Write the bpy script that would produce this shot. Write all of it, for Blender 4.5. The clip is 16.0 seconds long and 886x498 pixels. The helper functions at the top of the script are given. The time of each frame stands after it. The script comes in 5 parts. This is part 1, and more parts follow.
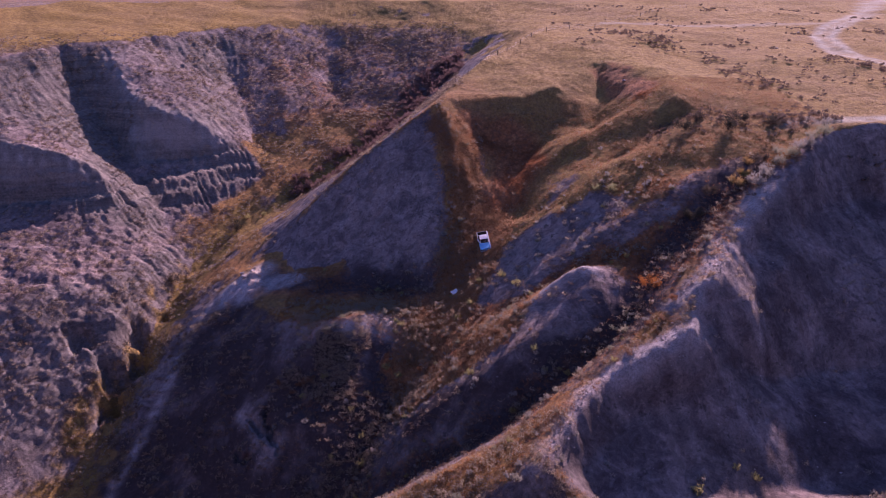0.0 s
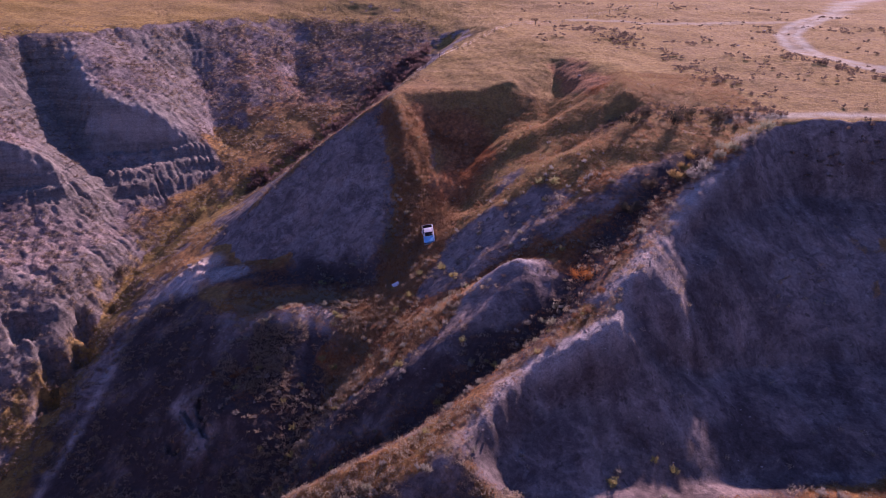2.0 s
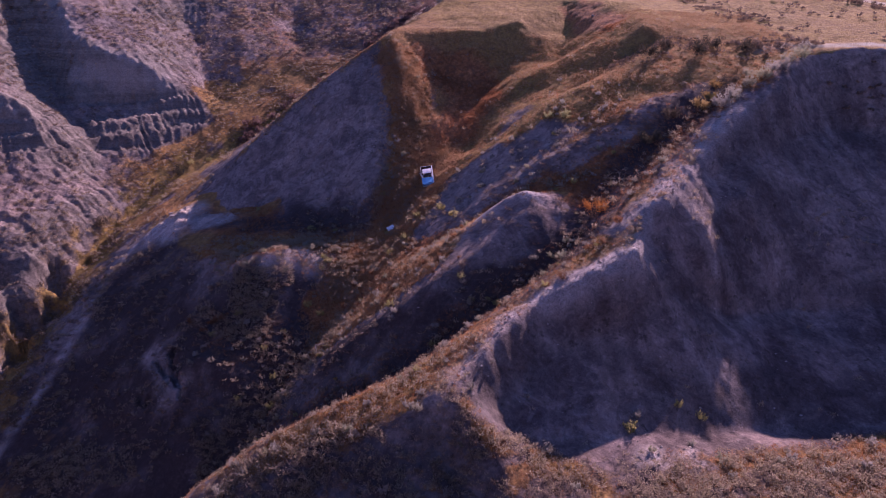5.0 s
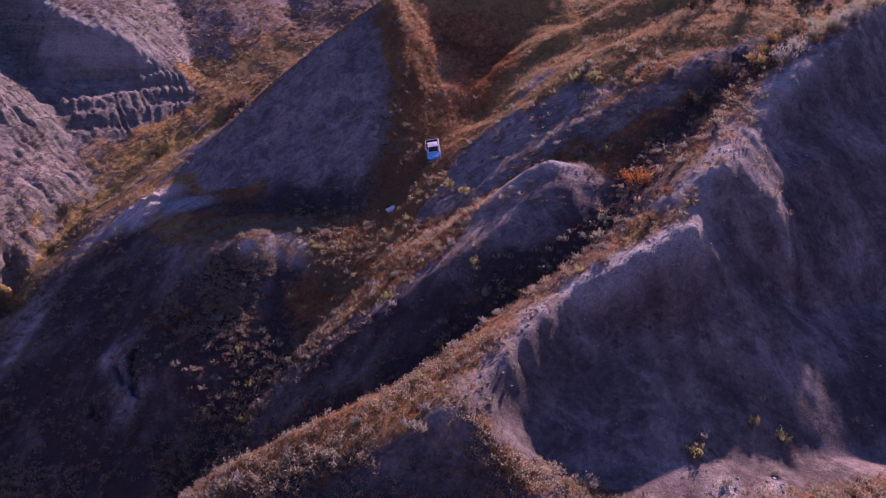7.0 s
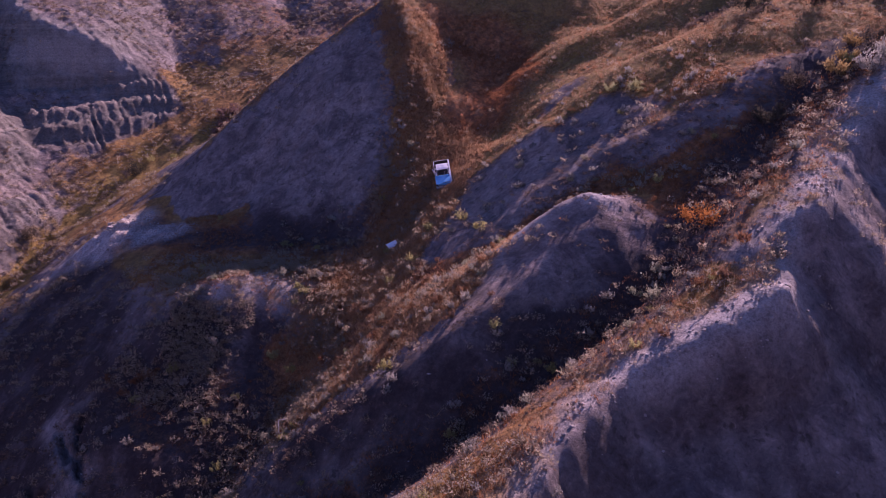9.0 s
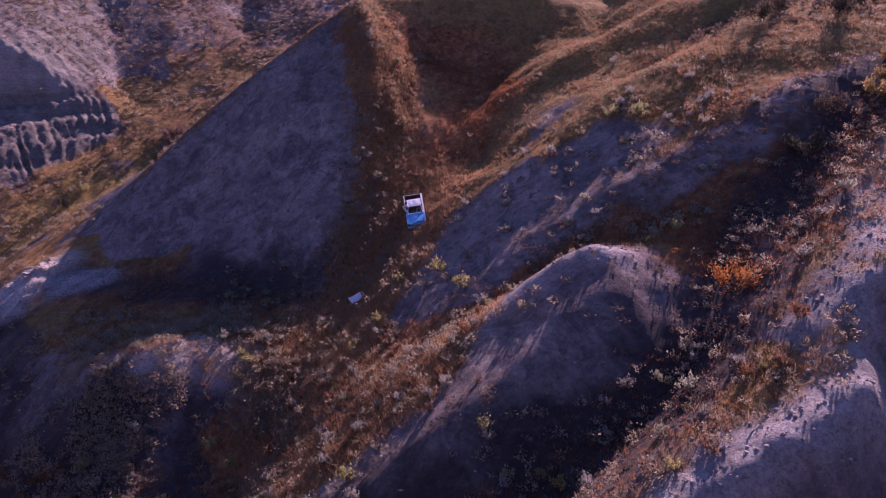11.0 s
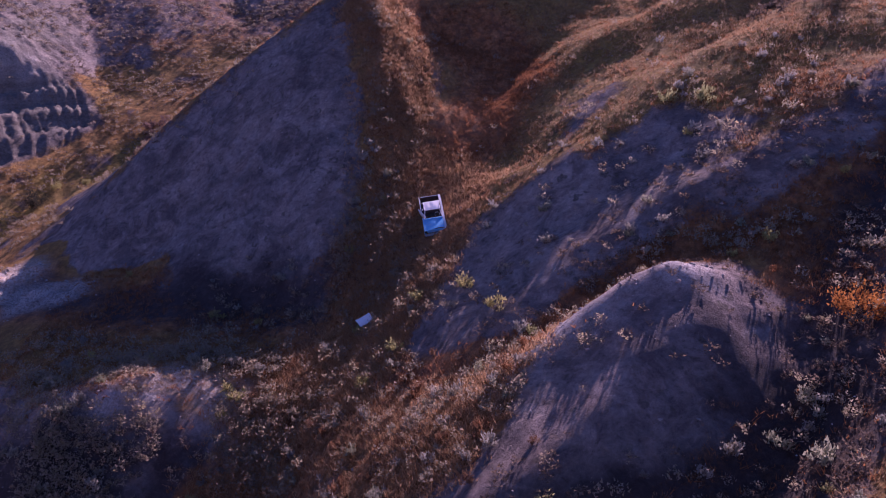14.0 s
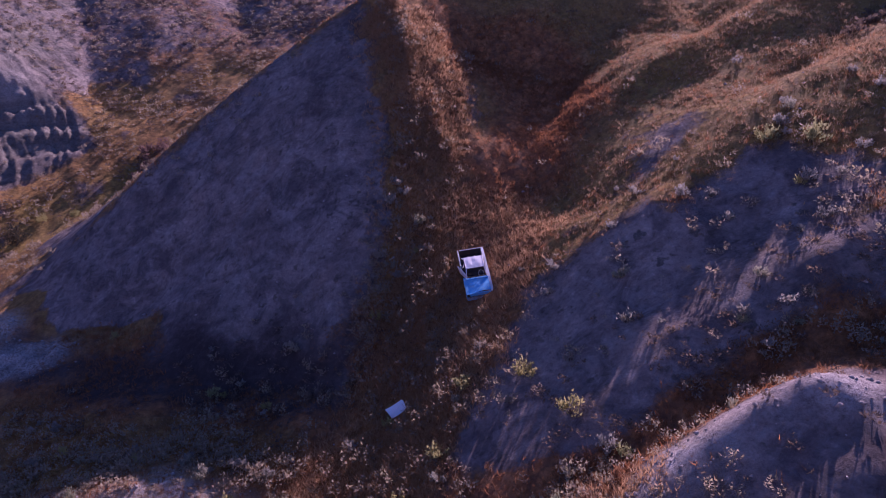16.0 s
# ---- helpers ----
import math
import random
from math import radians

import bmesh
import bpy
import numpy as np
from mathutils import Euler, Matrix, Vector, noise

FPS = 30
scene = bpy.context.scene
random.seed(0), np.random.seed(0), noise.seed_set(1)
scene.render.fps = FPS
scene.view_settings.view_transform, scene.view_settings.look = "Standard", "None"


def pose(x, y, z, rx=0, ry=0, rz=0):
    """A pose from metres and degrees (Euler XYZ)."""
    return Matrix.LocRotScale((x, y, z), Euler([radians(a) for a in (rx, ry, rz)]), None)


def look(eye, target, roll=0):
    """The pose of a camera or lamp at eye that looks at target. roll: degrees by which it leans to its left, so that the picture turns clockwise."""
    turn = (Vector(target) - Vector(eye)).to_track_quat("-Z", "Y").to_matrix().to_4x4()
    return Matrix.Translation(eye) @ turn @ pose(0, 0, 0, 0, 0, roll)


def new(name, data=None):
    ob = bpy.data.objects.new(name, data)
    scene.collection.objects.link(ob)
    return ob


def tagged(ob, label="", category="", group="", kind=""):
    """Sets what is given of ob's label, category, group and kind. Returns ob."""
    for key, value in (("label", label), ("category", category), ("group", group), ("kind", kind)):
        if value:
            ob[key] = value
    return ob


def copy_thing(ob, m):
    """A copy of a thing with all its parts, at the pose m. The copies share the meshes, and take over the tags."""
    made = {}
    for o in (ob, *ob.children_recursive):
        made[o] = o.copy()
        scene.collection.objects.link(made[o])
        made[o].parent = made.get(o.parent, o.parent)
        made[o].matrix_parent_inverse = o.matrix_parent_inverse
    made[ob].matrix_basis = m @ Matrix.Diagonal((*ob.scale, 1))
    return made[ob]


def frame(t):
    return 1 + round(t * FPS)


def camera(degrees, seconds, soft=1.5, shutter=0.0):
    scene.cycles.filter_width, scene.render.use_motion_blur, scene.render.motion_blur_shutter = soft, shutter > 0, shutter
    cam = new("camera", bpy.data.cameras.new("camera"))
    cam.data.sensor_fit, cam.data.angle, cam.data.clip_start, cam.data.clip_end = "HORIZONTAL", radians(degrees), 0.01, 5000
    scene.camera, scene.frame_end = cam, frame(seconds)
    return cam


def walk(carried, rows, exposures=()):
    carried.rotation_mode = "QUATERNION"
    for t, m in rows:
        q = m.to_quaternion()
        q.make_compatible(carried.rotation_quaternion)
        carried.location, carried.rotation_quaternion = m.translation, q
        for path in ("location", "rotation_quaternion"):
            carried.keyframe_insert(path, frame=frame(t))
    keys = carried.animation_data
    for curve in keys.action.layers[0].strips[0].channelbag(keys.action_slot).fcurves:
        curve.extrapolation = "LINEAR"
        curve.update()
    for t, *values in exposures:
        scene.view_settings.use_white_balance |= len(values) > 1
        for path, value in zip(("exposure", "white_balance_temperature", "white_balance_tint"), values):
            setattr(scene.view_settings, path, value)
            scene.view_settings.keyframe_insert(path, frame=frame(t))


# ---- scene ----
cam = camera(64.0, 16.0, 1.0)
PATH = [
    (0, (0.001, -0.611, 50.211), (0.0, 1.245, 49.463), -0.0),
    (0.5, (2.372, -0.533, 50.155), (2.374, 1.322, 49.408), -0.0),
    (1, (4.691, -0.491, 50.227), (4.698, 1.363, 49.477), 0.0),
    (1.5, (6.924, -0.476, 50.011), (6.933, 1.379, 49.263), 0.4),
    (2, (8.539, -0.507, 48.964), (8.548, 1.348, 48.217), 0.6),
    (2.5, (9.482, -0.493, 47.145), (9.491, 1.362, 46.397), 0.9),
    (3, (9.839, -0.449, 45.221), (9.841, 1.405, 44.471), 0.9),
    (3.5, (10.033, 0.062, 43.485), (10.03, 1.913, 42.727), 0.8),
    (4, (10.152, 1.285, 41.732), (10.144, 3.136, 40.974), 0.7),
    (6.5, (9.937, 14.484, 32.537), (9.904, 16.335, 31.779), 0.3),
    (7, (9.812, 17.961, 30.881), (9.774, 19.812, 30.123), 0.2),
    (7.5, (9.675, 21.515, 29.782), (9.631, 23.365, 29.024), 0.2),
    (8, (9.51, 25.069, 29.604), (9.462, 26.92, 28.847), 0.1),
    (8.5, (9.378, 28.609, 29.564), (9.323, 30.461, 28.81), 0.0),
    (9, (9.2, 32.073, 29.495), (9.139, 33.926, 28.746), 0.0),
    (11.5, (8.556, 46.018, 28.346), (8.618, 47.881, 27.62), 0.1),
    (12, (8.318, 47.437, 26.99), (8.415, 49.295, 26.257), -0.0),
    (12.5, (8.201, 48.403, 26.314), (8.294, 50.258, 25.572), -0.0),
    (13, (7.9, 49.805, 26.373), (7.989, 51.66, 25.629), 0.0),
    (13.5, (7.333, 51.619, 26.233), (7.367, 53.478, 25.496), 0.3),
    (14, (6.621, 53.762, 26.254), (6.652, 55.622, 25.52), 0.3),
    (14.5, (5.939, 56.235, 26.362), (5.963, 58.095, 25.628), 0.2),
    (15, (5.221, 58.899, 26.411), (5.242, 60.761, 25.681), 0.2),
    (15.5, (4.619, 61.67, 26.48), (4.637, 63.533, 25.755), 0.1),
    (16, (4.122, 64.107, 26.52), (4.139, 65.972, 25.798), 0.1),
]
walk(cam, [(t, look(eye, target, roll)) for t, eye, target, roll in PATH], [(0.0, 0.76, 5030.0, 61.0), (12.5, 0.76, 4970.0, 61.0), (14.0, 0.71, 4820.0, 60.0), (16.0, 0.66, 4700.0, 60.0)])

# ---- world, sun ----
SUN_AZ, SUN_EL = 28.0, 29.1      # degrees to the right of +y, above the horizon
world = bpy.data.worlds.new("world")
scene.world = world
world.use_nodes = True
wn = world.node_tree
sky = wn.nodes.new("ShaderNodeTexSky")
sky.sky_type, sky.sun_disc = "NISHITA", False
sky.sun_elevation, sky.sun_rotation = radians(SUN_EL), radians(SUN_AZ)
sky.air_density, sky.dust_density, sky.ozone_density = 1.0, 0.7, 2.2
wn.nodes["Background"].inputs["Strength"].default_value = 0.052
wn.links.new(sky.outputs[0], wn.nodes["Background"].inputs["Color"])
sun = new("sun", bpy.data.lights.new("sun", "SUN"))
sun.data.energy, sun.data.angle, sun.data.color = 5.0, radians(0.6), (1.0, 0.70, 0.43)
az, el = radians(SUN_AZ), radians(SUN_EL)
sun_way = Vector((math.sin(az) * math.cos(el), math.cos(az) * math.cos(el), math.sin(el)))
sun.matrix_world = look(sun_way * 400, (0, 0, 0))


# ---- materials ----
def material(name):
    m = bpy.data.materials.new(name)
    m.use_nodes = True
    return m, m.node_tree.nodes, m.node_tree.links, m.node_tree.nodes["Principled BSDF"]


def noise_node(nodes, links, scale, detail=4.0, rough=0.55, vec=None, dist=0.0):
    n = nodes.new("ShaderNodeTexNoise")
    n.inputs["Scale"].default_value, n.inputs["Detail"].default_value = scale, detail
    n.inputs["Roughness"].default_value, n.inputs["Distortion"].default_value = rough, dist
    if vec is not None:
        links.new(vec, n.inputs["Vector"])
    return n.outputs["Fac"]


def ramp_node(nodes, links, fac, stops):
    r = nodes.new("ShaderNodeValToRGB")
    while len(r.color_ramp.elements) < len(stops):
        r.color_ramp.elements.new(0.5)
    for e, (p, c) in zip(r.color_ramp.elements, stops):
        e.position, e.color = p, (*c, 1.0)
    links.new(fac, r.inputs[0])
    return r.outputs[0]


def mix_node(nodes, links, fac, a, b, mode="MIX"):
    m = nodes.new("ShaderNodeMix")
    m.data_type, m.blend_type = "RGBA", mode
    for v, s in ((fac, m.inputs[0]), (a, m.inputs[6]), (b, m.inputs[7])):
        if isinstance(v, (int, float)):
            s.default_value = v
        elif isinstance(v, tuple):
            s.default_value = (*v, 1.0)
        else:
            links.new(v, s)
    return m.outputs[2]


def math_node(nodes, links, op, a, b=0.0, clamp=False):
    m = nodes.new("ShaderNodeMath")
    m.operation, m.use_clamp = op, clamp
    for v, s in ((a, m.inputs[0]), (b, m.inputs[1])):
        if isinstance(v, (int, float)):
            s.default_value = v
        else:
            links.new(v, s)
    return m.outputs[0]


def ground_material():
    m, N, L, bsdf = material("badlands_ground")
    pos = N.new("ShaderNodeNewGeometry").outputs["Position"]
    cover = N.new("ShaderNodeSeparateColor")
    a = N.new("ShaderNodeAttribute")
    a.attribute_name = "cover"
    L.new(a.outputs["Color"], cover.inputs[0])
    form = N.new("ShaderNodeSeparateColor")
    b = N.new("ShaderNodeAttribute")
    b.attribute_name = "form"
    L.new(b.outputs["Color"], form.inputs[0])
    big = noise_node(N, L, 0.09, 5, 0.6, pos)
    mid = noise_node(N, L, 0.7, 5, 0.65, pos)
    fine = noise_node(N, L, 5.0, 6, 0.82, pos)
    # bare clay with streaks of wash, stains and dark specks for dead plants and shrub shadows
    clay = ramp_node(N, L, mid, [(0.28, (0.215, 0.168, 0.155)), (0.5, (0.29, 0.232, 0.213)), (0.75, (0.39, 0.32, 0.29))])
    clay = mix_node(N, L, 0.55, clay, ramp_node(N, L, fine, [(0.3, (0.5, 0.5, 0.5)), (0.5, (1.0, 1.0, 1.0)), (0.75, (1.4, 1.38, 1.35))]), "MULTIPLY")
    clay = mix_node(N, L, math_node(N, L, "MULTIPLY", form.outputs["Red"], 0.55), clay, (0.38, 0.35, 0.33))
    stain = math_node(N, L, "MULTIPLY", math_node(N, L, "SUBTRACT", noise_node(N, L, 0.22, 6, 0.7, pos, 0.6), 0.46), 3.5, True)
    clay = mix_node(N, L, math_node(N, L, "MULTIPLY", stain, 0.6), clay, (0.15, 0.125, 0.105))
    mottle = math_node(N, L, "MULTIPLY", math_node(N, L, "SUBTRACT", noise_node(N, L, 0.34, 6, 0.68, pos, 0.9), 0.45), 7.0, True)
    clay = mix_node(N, L, math_node(N, L, "MULTIPLY", mottle, 0.72), clay, (0.105, 0.084, 0.086))
    clay = mix_node(N, L, 1.0, clay, ramp_node(N, L, noise_node(N, L, 0.10, 5, 0.62, pos, 0.5), [(0.35, (0.66, 0.65, 0.68)), (0.5, (0.95, 0.95, 0.95)), (0.65, (1.18, 1.16, 1.12))]), "MULTIPLY")
    bleach = math_node(N, L, "MULTIPLY", math_node(N, L, "SUBTRACT", noise_node(N, L, 0.27, 7, 0.7, pos, 1.2), 0.54), 5.0, True)
    clay = mix_node(N, L, math_node(N, L, "MULTIPLY", bleach, 0.6), clay, (0.40, 0.365, 0.35))
    vor = N.new("ShaderNodeTexVoronoi")
    vor.inputs["Scale"].default_value, vor.inputs["Randomness"].default_value = 0.9, 1.0
    warp = N.new("ShaderNodeVectorMath")
    warp.operation = "MULTIPLY_ADD"
    wn3 = N.new("ShaderNodeTexNoise")
    wn3.inputs["Scale"].default_value, wn3.inputs["Detail"].default_value = 1.6, 4.0
    L.new(pos, wn3.inputs["Vector"])
    L.new(wn3.outputs["Color"], warp.inputs[0])
    warp.inputs[1].default_value = (1.6, 1.6, 1.6)
    L.new(pos, warp.inputs[2])
    L.new(warp.outputs[0], vor.inputs["Vector"])
    # blots painted as small plants together with their shadows
    blot = math_node(N, L, "ADD", vor.outputs["Distance"], math_node(N, L, "MULTIPLY", fine, 0.35))
    blot = math_node(N, L, "MULTIPLY", math_node(N, L, "SUBTRACT", 0.48, blot), 7.0, True)
    blot = math_node(N, L, "MULTIPLY", blot, math_node(N, L, "MULTIPLY", math_node(N, L, "SUBTRACT", noise_node(N, L, 0.35, 3, 0.6, pos), 0.42), 6.0, True))
    clay = mix_node(N, L, math_node(N, L, "MULTIPLY", blot, 0.8), clay, (0.085, 0.075, 0.062))
    # crumbs, dead stalks and bare spots between them
    speck = noise_node(N, L, 2.1, 8, 0.78, pos, 0.4)
    clay = mix_node(N, L, 0.85, clay, ramp_node(N, L, speck, [(0.33, (0.48, 0.47, 0.46)), (0.45, (1.0, 0.99, 0.98)), (0.56, (1.2, 1.19, 1.15)), (0.68, (1.8, 1.75, 1.68))]), "MULTIPLY")
    # beds of pale and dark rock, level through the hills
    sep = N.new("ShaderNodeSeparateXYZ")
    L.new(pos, sep.inputs[0])
    wob = math_node(N, L, "ADD", sep.outputs["Z"], math_node(N, L, "MULTIPLY", big, 2.2))
    comb = N.new("ShaderNodeCombineXYZ")
    L.new(wob, comb.inputs["Z"])
    bed = noise_node(N, L, 0.42, 3, 0.6, comb.outputs[0])
    beds = ramp_node(N, L, bed, [(0.36, (0.072, 0.070, 0.060)), (0.46, (0.172, 0.166, 0.137)), (0.54, (0.098, 0.094, 0.080)), (0.66, (0.235, 0.228, 0.188))])
    clay = mix_node(N, L, form.outputs["Green"], clay, mix_node(N, L, 0.3, mix_node(N, L, 0.8, beds, ramp_node(N, L, speck, [(0.34, (0.4, 0.4, 0.4)), (0.47, (1.0, 1.0, 1.0)), (0.66, (1.7, 1.65, 1.6))]), "MULTIPLY"), clay))
    # alpha holds painted shade mixed with dark brushy ground, laid over the clay
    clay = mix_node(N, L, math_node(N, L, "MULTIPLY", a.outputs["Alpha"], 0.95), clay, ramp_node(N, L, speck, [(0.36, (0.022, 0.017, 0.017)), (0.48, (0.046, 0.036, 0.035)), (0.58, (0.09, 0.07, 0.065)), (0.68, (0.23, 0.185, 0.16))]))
    # dry grass, gold on the plateau and rust in the gullies
    gold = ramp_node(N, L, mid, [(0.25, (0.21, 0.137, 0.034)), (0.5, (0.365, 0.248, 0.056)), (0.8, (0.49, 0.36, 0.10))])
    rust = ramp_node(N, L, mid, [(0.25, (0.27, 0.115, 0.05)), (0.5, (0.50, 0.225, 0.082)), (0.8, (0.66, 0.34, 0.14))])
    gold = mix_node(N, L, math_node(N, L, "MULTIPLY", math_node(N, L, "SUBTRACT", big, 0.40), 3.0, True), gold, ramp_node(N, L, mid, [(0.3, (0.23, 0.155, 0.06)), (0.7, (0.46, 0.325, 0.09))]))
    grass = mix_node(N, L, cover.outputs["Green"], gold, rust)
    grass = mix_node(N, L, math_node(N, L, "MULTIPLY", fine, 0.4), grass, (0.10, 0.07, 0.045))
    grass = mix_node(N, L, 0.9, grass, ramp_node(N, L, speck, [(0.34, (0.45, 0.43, 0.42)), (0.48, (0.95, 0.95, 0.95)), (0.66, (1.55, 1.5, 1.4))]), "MULTIPLY")
    grass = mix_node(N, L, math_node(N, L, "MULTIPLY", math_node(N, L, "SUBTRACT", noise_node(N, L, 0.035, 5, 0.6, pos, 0.6), 0.48), 1.8, True), grass, mix_node(N, L, speck, (0.17, 0.11, 0.06), (0.42, 0.285, 0.125)))
    # tussocks with dark soil showing between them
    tuss = N.new("ShaderNodeTexVoronoi")
    tuss.inputs["Scale"].default_value = 1.5
    L.new(warp.outputs[0], tuss.inputs["Vector"])
    gap = math_node(N, L, "MULTIPLY", math_node(N, L, "SUBTRACT", math_node(N, L, "ADD", tuss.outputs["Distance"], math_node(N, L, "MULTIPLY", speck, 0.8)), 0.78), 2.6, True)
    gap = math_node(N, L, "MULTIPLY", gap, math_node(N, L, "ADD", 0.22, math_node(N, L, "MULTIPLY", cover.outputs["Green"], 0.33)))
    grass = mix_node(N, L, gap, grass, (0.11, 0.075, 0.055))
    edge = math_node(N, L, "ADD", cover.outputs["Red"], math_node(N, L, "MULTIPLY", math_node(N, L, "SUBTRACT", fine, 0.5), 0.9))
    edge = math_node(N, L, "ADD", edge, math_node(N, L, "MULTIPLY", math_node(N, L, "SUBTRACT", mid, 0.5), 1.1))
    edge = math_node(N, L, "MULTIPLY", math_node(N, L, "SUBTRACT", edge, 0.32), 3.0, True)
    col = mix_node(N, L, edge, clay, grass)
    # pale crust on worn crests, painted wider where the rim is sunlit, and the dirt track
    crust = math_node(N, L, "MULTIPLY", cover.outputs["Blue"], math_node(N, L, "MULTIPLY", math_node(N, L, "SUBTRACT", fine, 0.33), 4.0, True))
    # the same painted shade darkens the grass too
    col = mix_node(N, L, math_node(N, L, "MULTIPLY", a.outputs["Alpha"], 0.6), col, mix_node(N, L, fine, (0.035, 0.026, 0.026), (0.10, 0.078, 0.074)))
    col = mix_node(N, L, crust, col, mix_node(N, L, speck, (0.52, 0.47, 0.42), (0.84, 0.79, 0.73)))
    col = mix_node(N, L, form.outputs["Blue"], col, mix_node(N, L, fine, (0.35, 0.325, 0.235), (0.52, 0.485, 0.375)))
    L.new(col, bsdf.inputs["Base Color"])
    bsdf.inputs["Roughness"].default_value = 0.95
    bsdf.inputs["Specular IOR Level"].default_value = 0.15
    bump = N.new("ShaderNodeBump")
    bump.inputs["Strength"].default_value, bump.inputs["Distance"].default_value = 1.0, 0.5
    mid = math_node(N, L, "ADD", mid, math_node(N, L, "MULTIPLY", speck, 0.9))
    h = math_node(N, L, "ADD", math_node(N, L, "MULTIPLY", mid, 0.45), math_node(N, L, "MULTIPLY", fine, math_node(N, L, "ADD", 0.11, math_node(N, L, "MULTIPLY", edge, 0.24))))
    L.new(h, bump.inputs["Height"])
    L.new(bump.outputs[0], bsdf.inputs["Normal"])
    return m


GROUND = ground_material()


# ---- the land: crests, gullies and feet of slopes, joined by smooth flanks ----
X0, X1, Y0, Y1, CELL = -170.0, 190.0, 10.0, 330.0, 0.5
LINES = {}


def line(name, *points):
    """A crest, a gully floor, or the foot of a slope: x, y, z along it."""
    LINES[name] = np.array(points, float)


def sampled(points, step):
    out = []
    for p, q in zip(points[:-1], points[1:]):
        n = max(2, int(np.linalg.norm(q - p) / step) + 1)
        out.append(p + (q - p) * np.linspace(0, 1, n)[:, None])
    return np.concatenate(out)


# the plateau and its rims
line("plateau_track", (28, 187, 33.7), (46, 184, 33.5), (80, 202, 35), (110, 204, 34.6), (128, 226, 36), (160, 255, 38.5))
line("plateau_front", (30, 170, 33), (46, 139, 29.8), (61, 131, 28.3), (82, 146, 30.6), (97, 188, 33))
line("plateau_back", (-60, 240, 39.5), (0, 237, 39.3), (60, 245, 39.5), (160, 290, 41))
line("rim_left", (-108, 150, 32), (-96, 157.5, 31.5), (-90, 168, 32.7), (-81, 180, 33.3), (-64, 205, 33.8), (-48, 218, 35), (-32, 226, 34), (-6, 226, 33.8), (12, 212, 32.5), (22, 196, 33.6))
line("plateau_left", (-135, 170, 36.5), (-122, 204, 38.5), (-109, 220, 39.5), (-60, 240, 39.5))
line("far_drop", (-140, 208, 30), (-122, 234, 30), (-80, 262, 31), (-30, 290, 33))
line("left_end", (-150, 140, 33), (-150, 100, 16), (-125, 88, 2), (-95, 84, -10))
# the right-hand ridge: its shady side is a cliff over a bowl
line("ridge_cliff", (9.7, 57.9, 3.4), (13.3, 61.9, 4.2), (18.1, 68.2, 6.2), (21.3, 69.7, 7.4), (25.8, 70.8, 9.4), (29.6, 72.8, 10.9), (30.3, 77.2, 12.4), (33.4, 79.6, 14.7), (36.5, 84, 15), (39.6, 88.2, 16.2), (47, 96, 20.4))
line("ridge_sunny", (-24, 51, -16), (-14, 58, -8.5), (-10.5, 59, -6.2), (-6.4, 60, -3.3), (-0.6, 61, -0.8), (5.1, 63, 1), (11.1, 66.7, 3.4), (17.5, 72, 6), (21.5, 74.4, 7.9), (24.7, 78.4, 9.2), (30.8, 83.3, 13.2), (41.8, 94.5, 18.7), (47, 99.7, 21.1))
rim = LINES["ridge_cliff"]
for lip, some in (("cliff_lip_low", range(2, 7)), ("cliff_lip_high", range(9, 11))):
    ways = [rim[min(k + 1, 10)] - rim[k - 1] for k in some]
    line(lip, *[(rim[k][0] + 2.1 * w[1] / math.hypot(w[0], w[1]), rim[k][1] - 2.1 * w[0] / math.hypot(w[0], w[1]), rim[k][2] - 2.7) for k, w in zip(some, ways)])
line("rim_top", *[(rim[k][0] - 0.5 * (rim[min(k + 1, 10)] - rim[max(k - 1, 0)])[1] / 5, rim[k][1] + 0.5 * (rim[min(k + 1, 10)] - rim[max(k - 1, 0)])[0] / 5, rim[k][2]) for k in range(11)])
line("cliff_rim", (47, 96, 20.4), (53, 100.2, 22.7), (59.5, 109, 26.3), (64.4, 110.1, 26.5), (76.7, 109.4, 26.8), (95, 106, 27), (140, 98, 27), (185, 92, 27))
line("rim_behind", (60, 118, 27), (77, 116, 27.2), (95, 114, 27.6), (140, 106, 28), (185, 100, 28))
line("cliff_upper", (44, 84.6, 12.8), (50, 93.5, 15.6), (58, 100, 17), (66, 102.8, 16.6), (78, 102.3, 16), (98, 99, 16), (140, 91, 17))
line("cliff_middle", (14.5, 59.2, 0.3), (17, 62, 1.2), (21.4, 66.4, 3.0), (28.9, 68.4, 4.9), (33, 71.6, 6), (41, 75, 2.0), (52, 79.4, 0.6), (64, 80, 1.0), (80, 79, 1.4), (100, 77, 2), (140, 70, 2))
line("cliff_foot", (15.5, 57.3, -0.8), (22, 57, -1.4), (30, 59.8, -2.2), (42, 63, -4.3), (52, 63, -4.4), (62, 65, -3.8), (85, 65, -2.4), (140, 58, 0))
line("cliff_rib", (36, 83, 14.5), (38.2, 78.3, 11.1), (39.1, 76, 7.6))
line("near_nose", (9.7, 57.9, 3.4), (11.3, 56.8, 2.8), (12.8, 55.4, 1.9), (14.0, 53.3, 0.8), (15.2, 50.2, -0.4))
line("near_brow", (7.4, 57.4, 2.0), (5.5, 57.4, 0.9), (2, 56.8, -0.5), (-1, 56.0, -1.9), (-6, 55.4, -4.3), (-11.2, 54.6, -7.2))
line("near_hollow", (8.8, 55.0, -0.4), (10.8, 52.6, -2.0), (12.4, 49.5, -3.4))
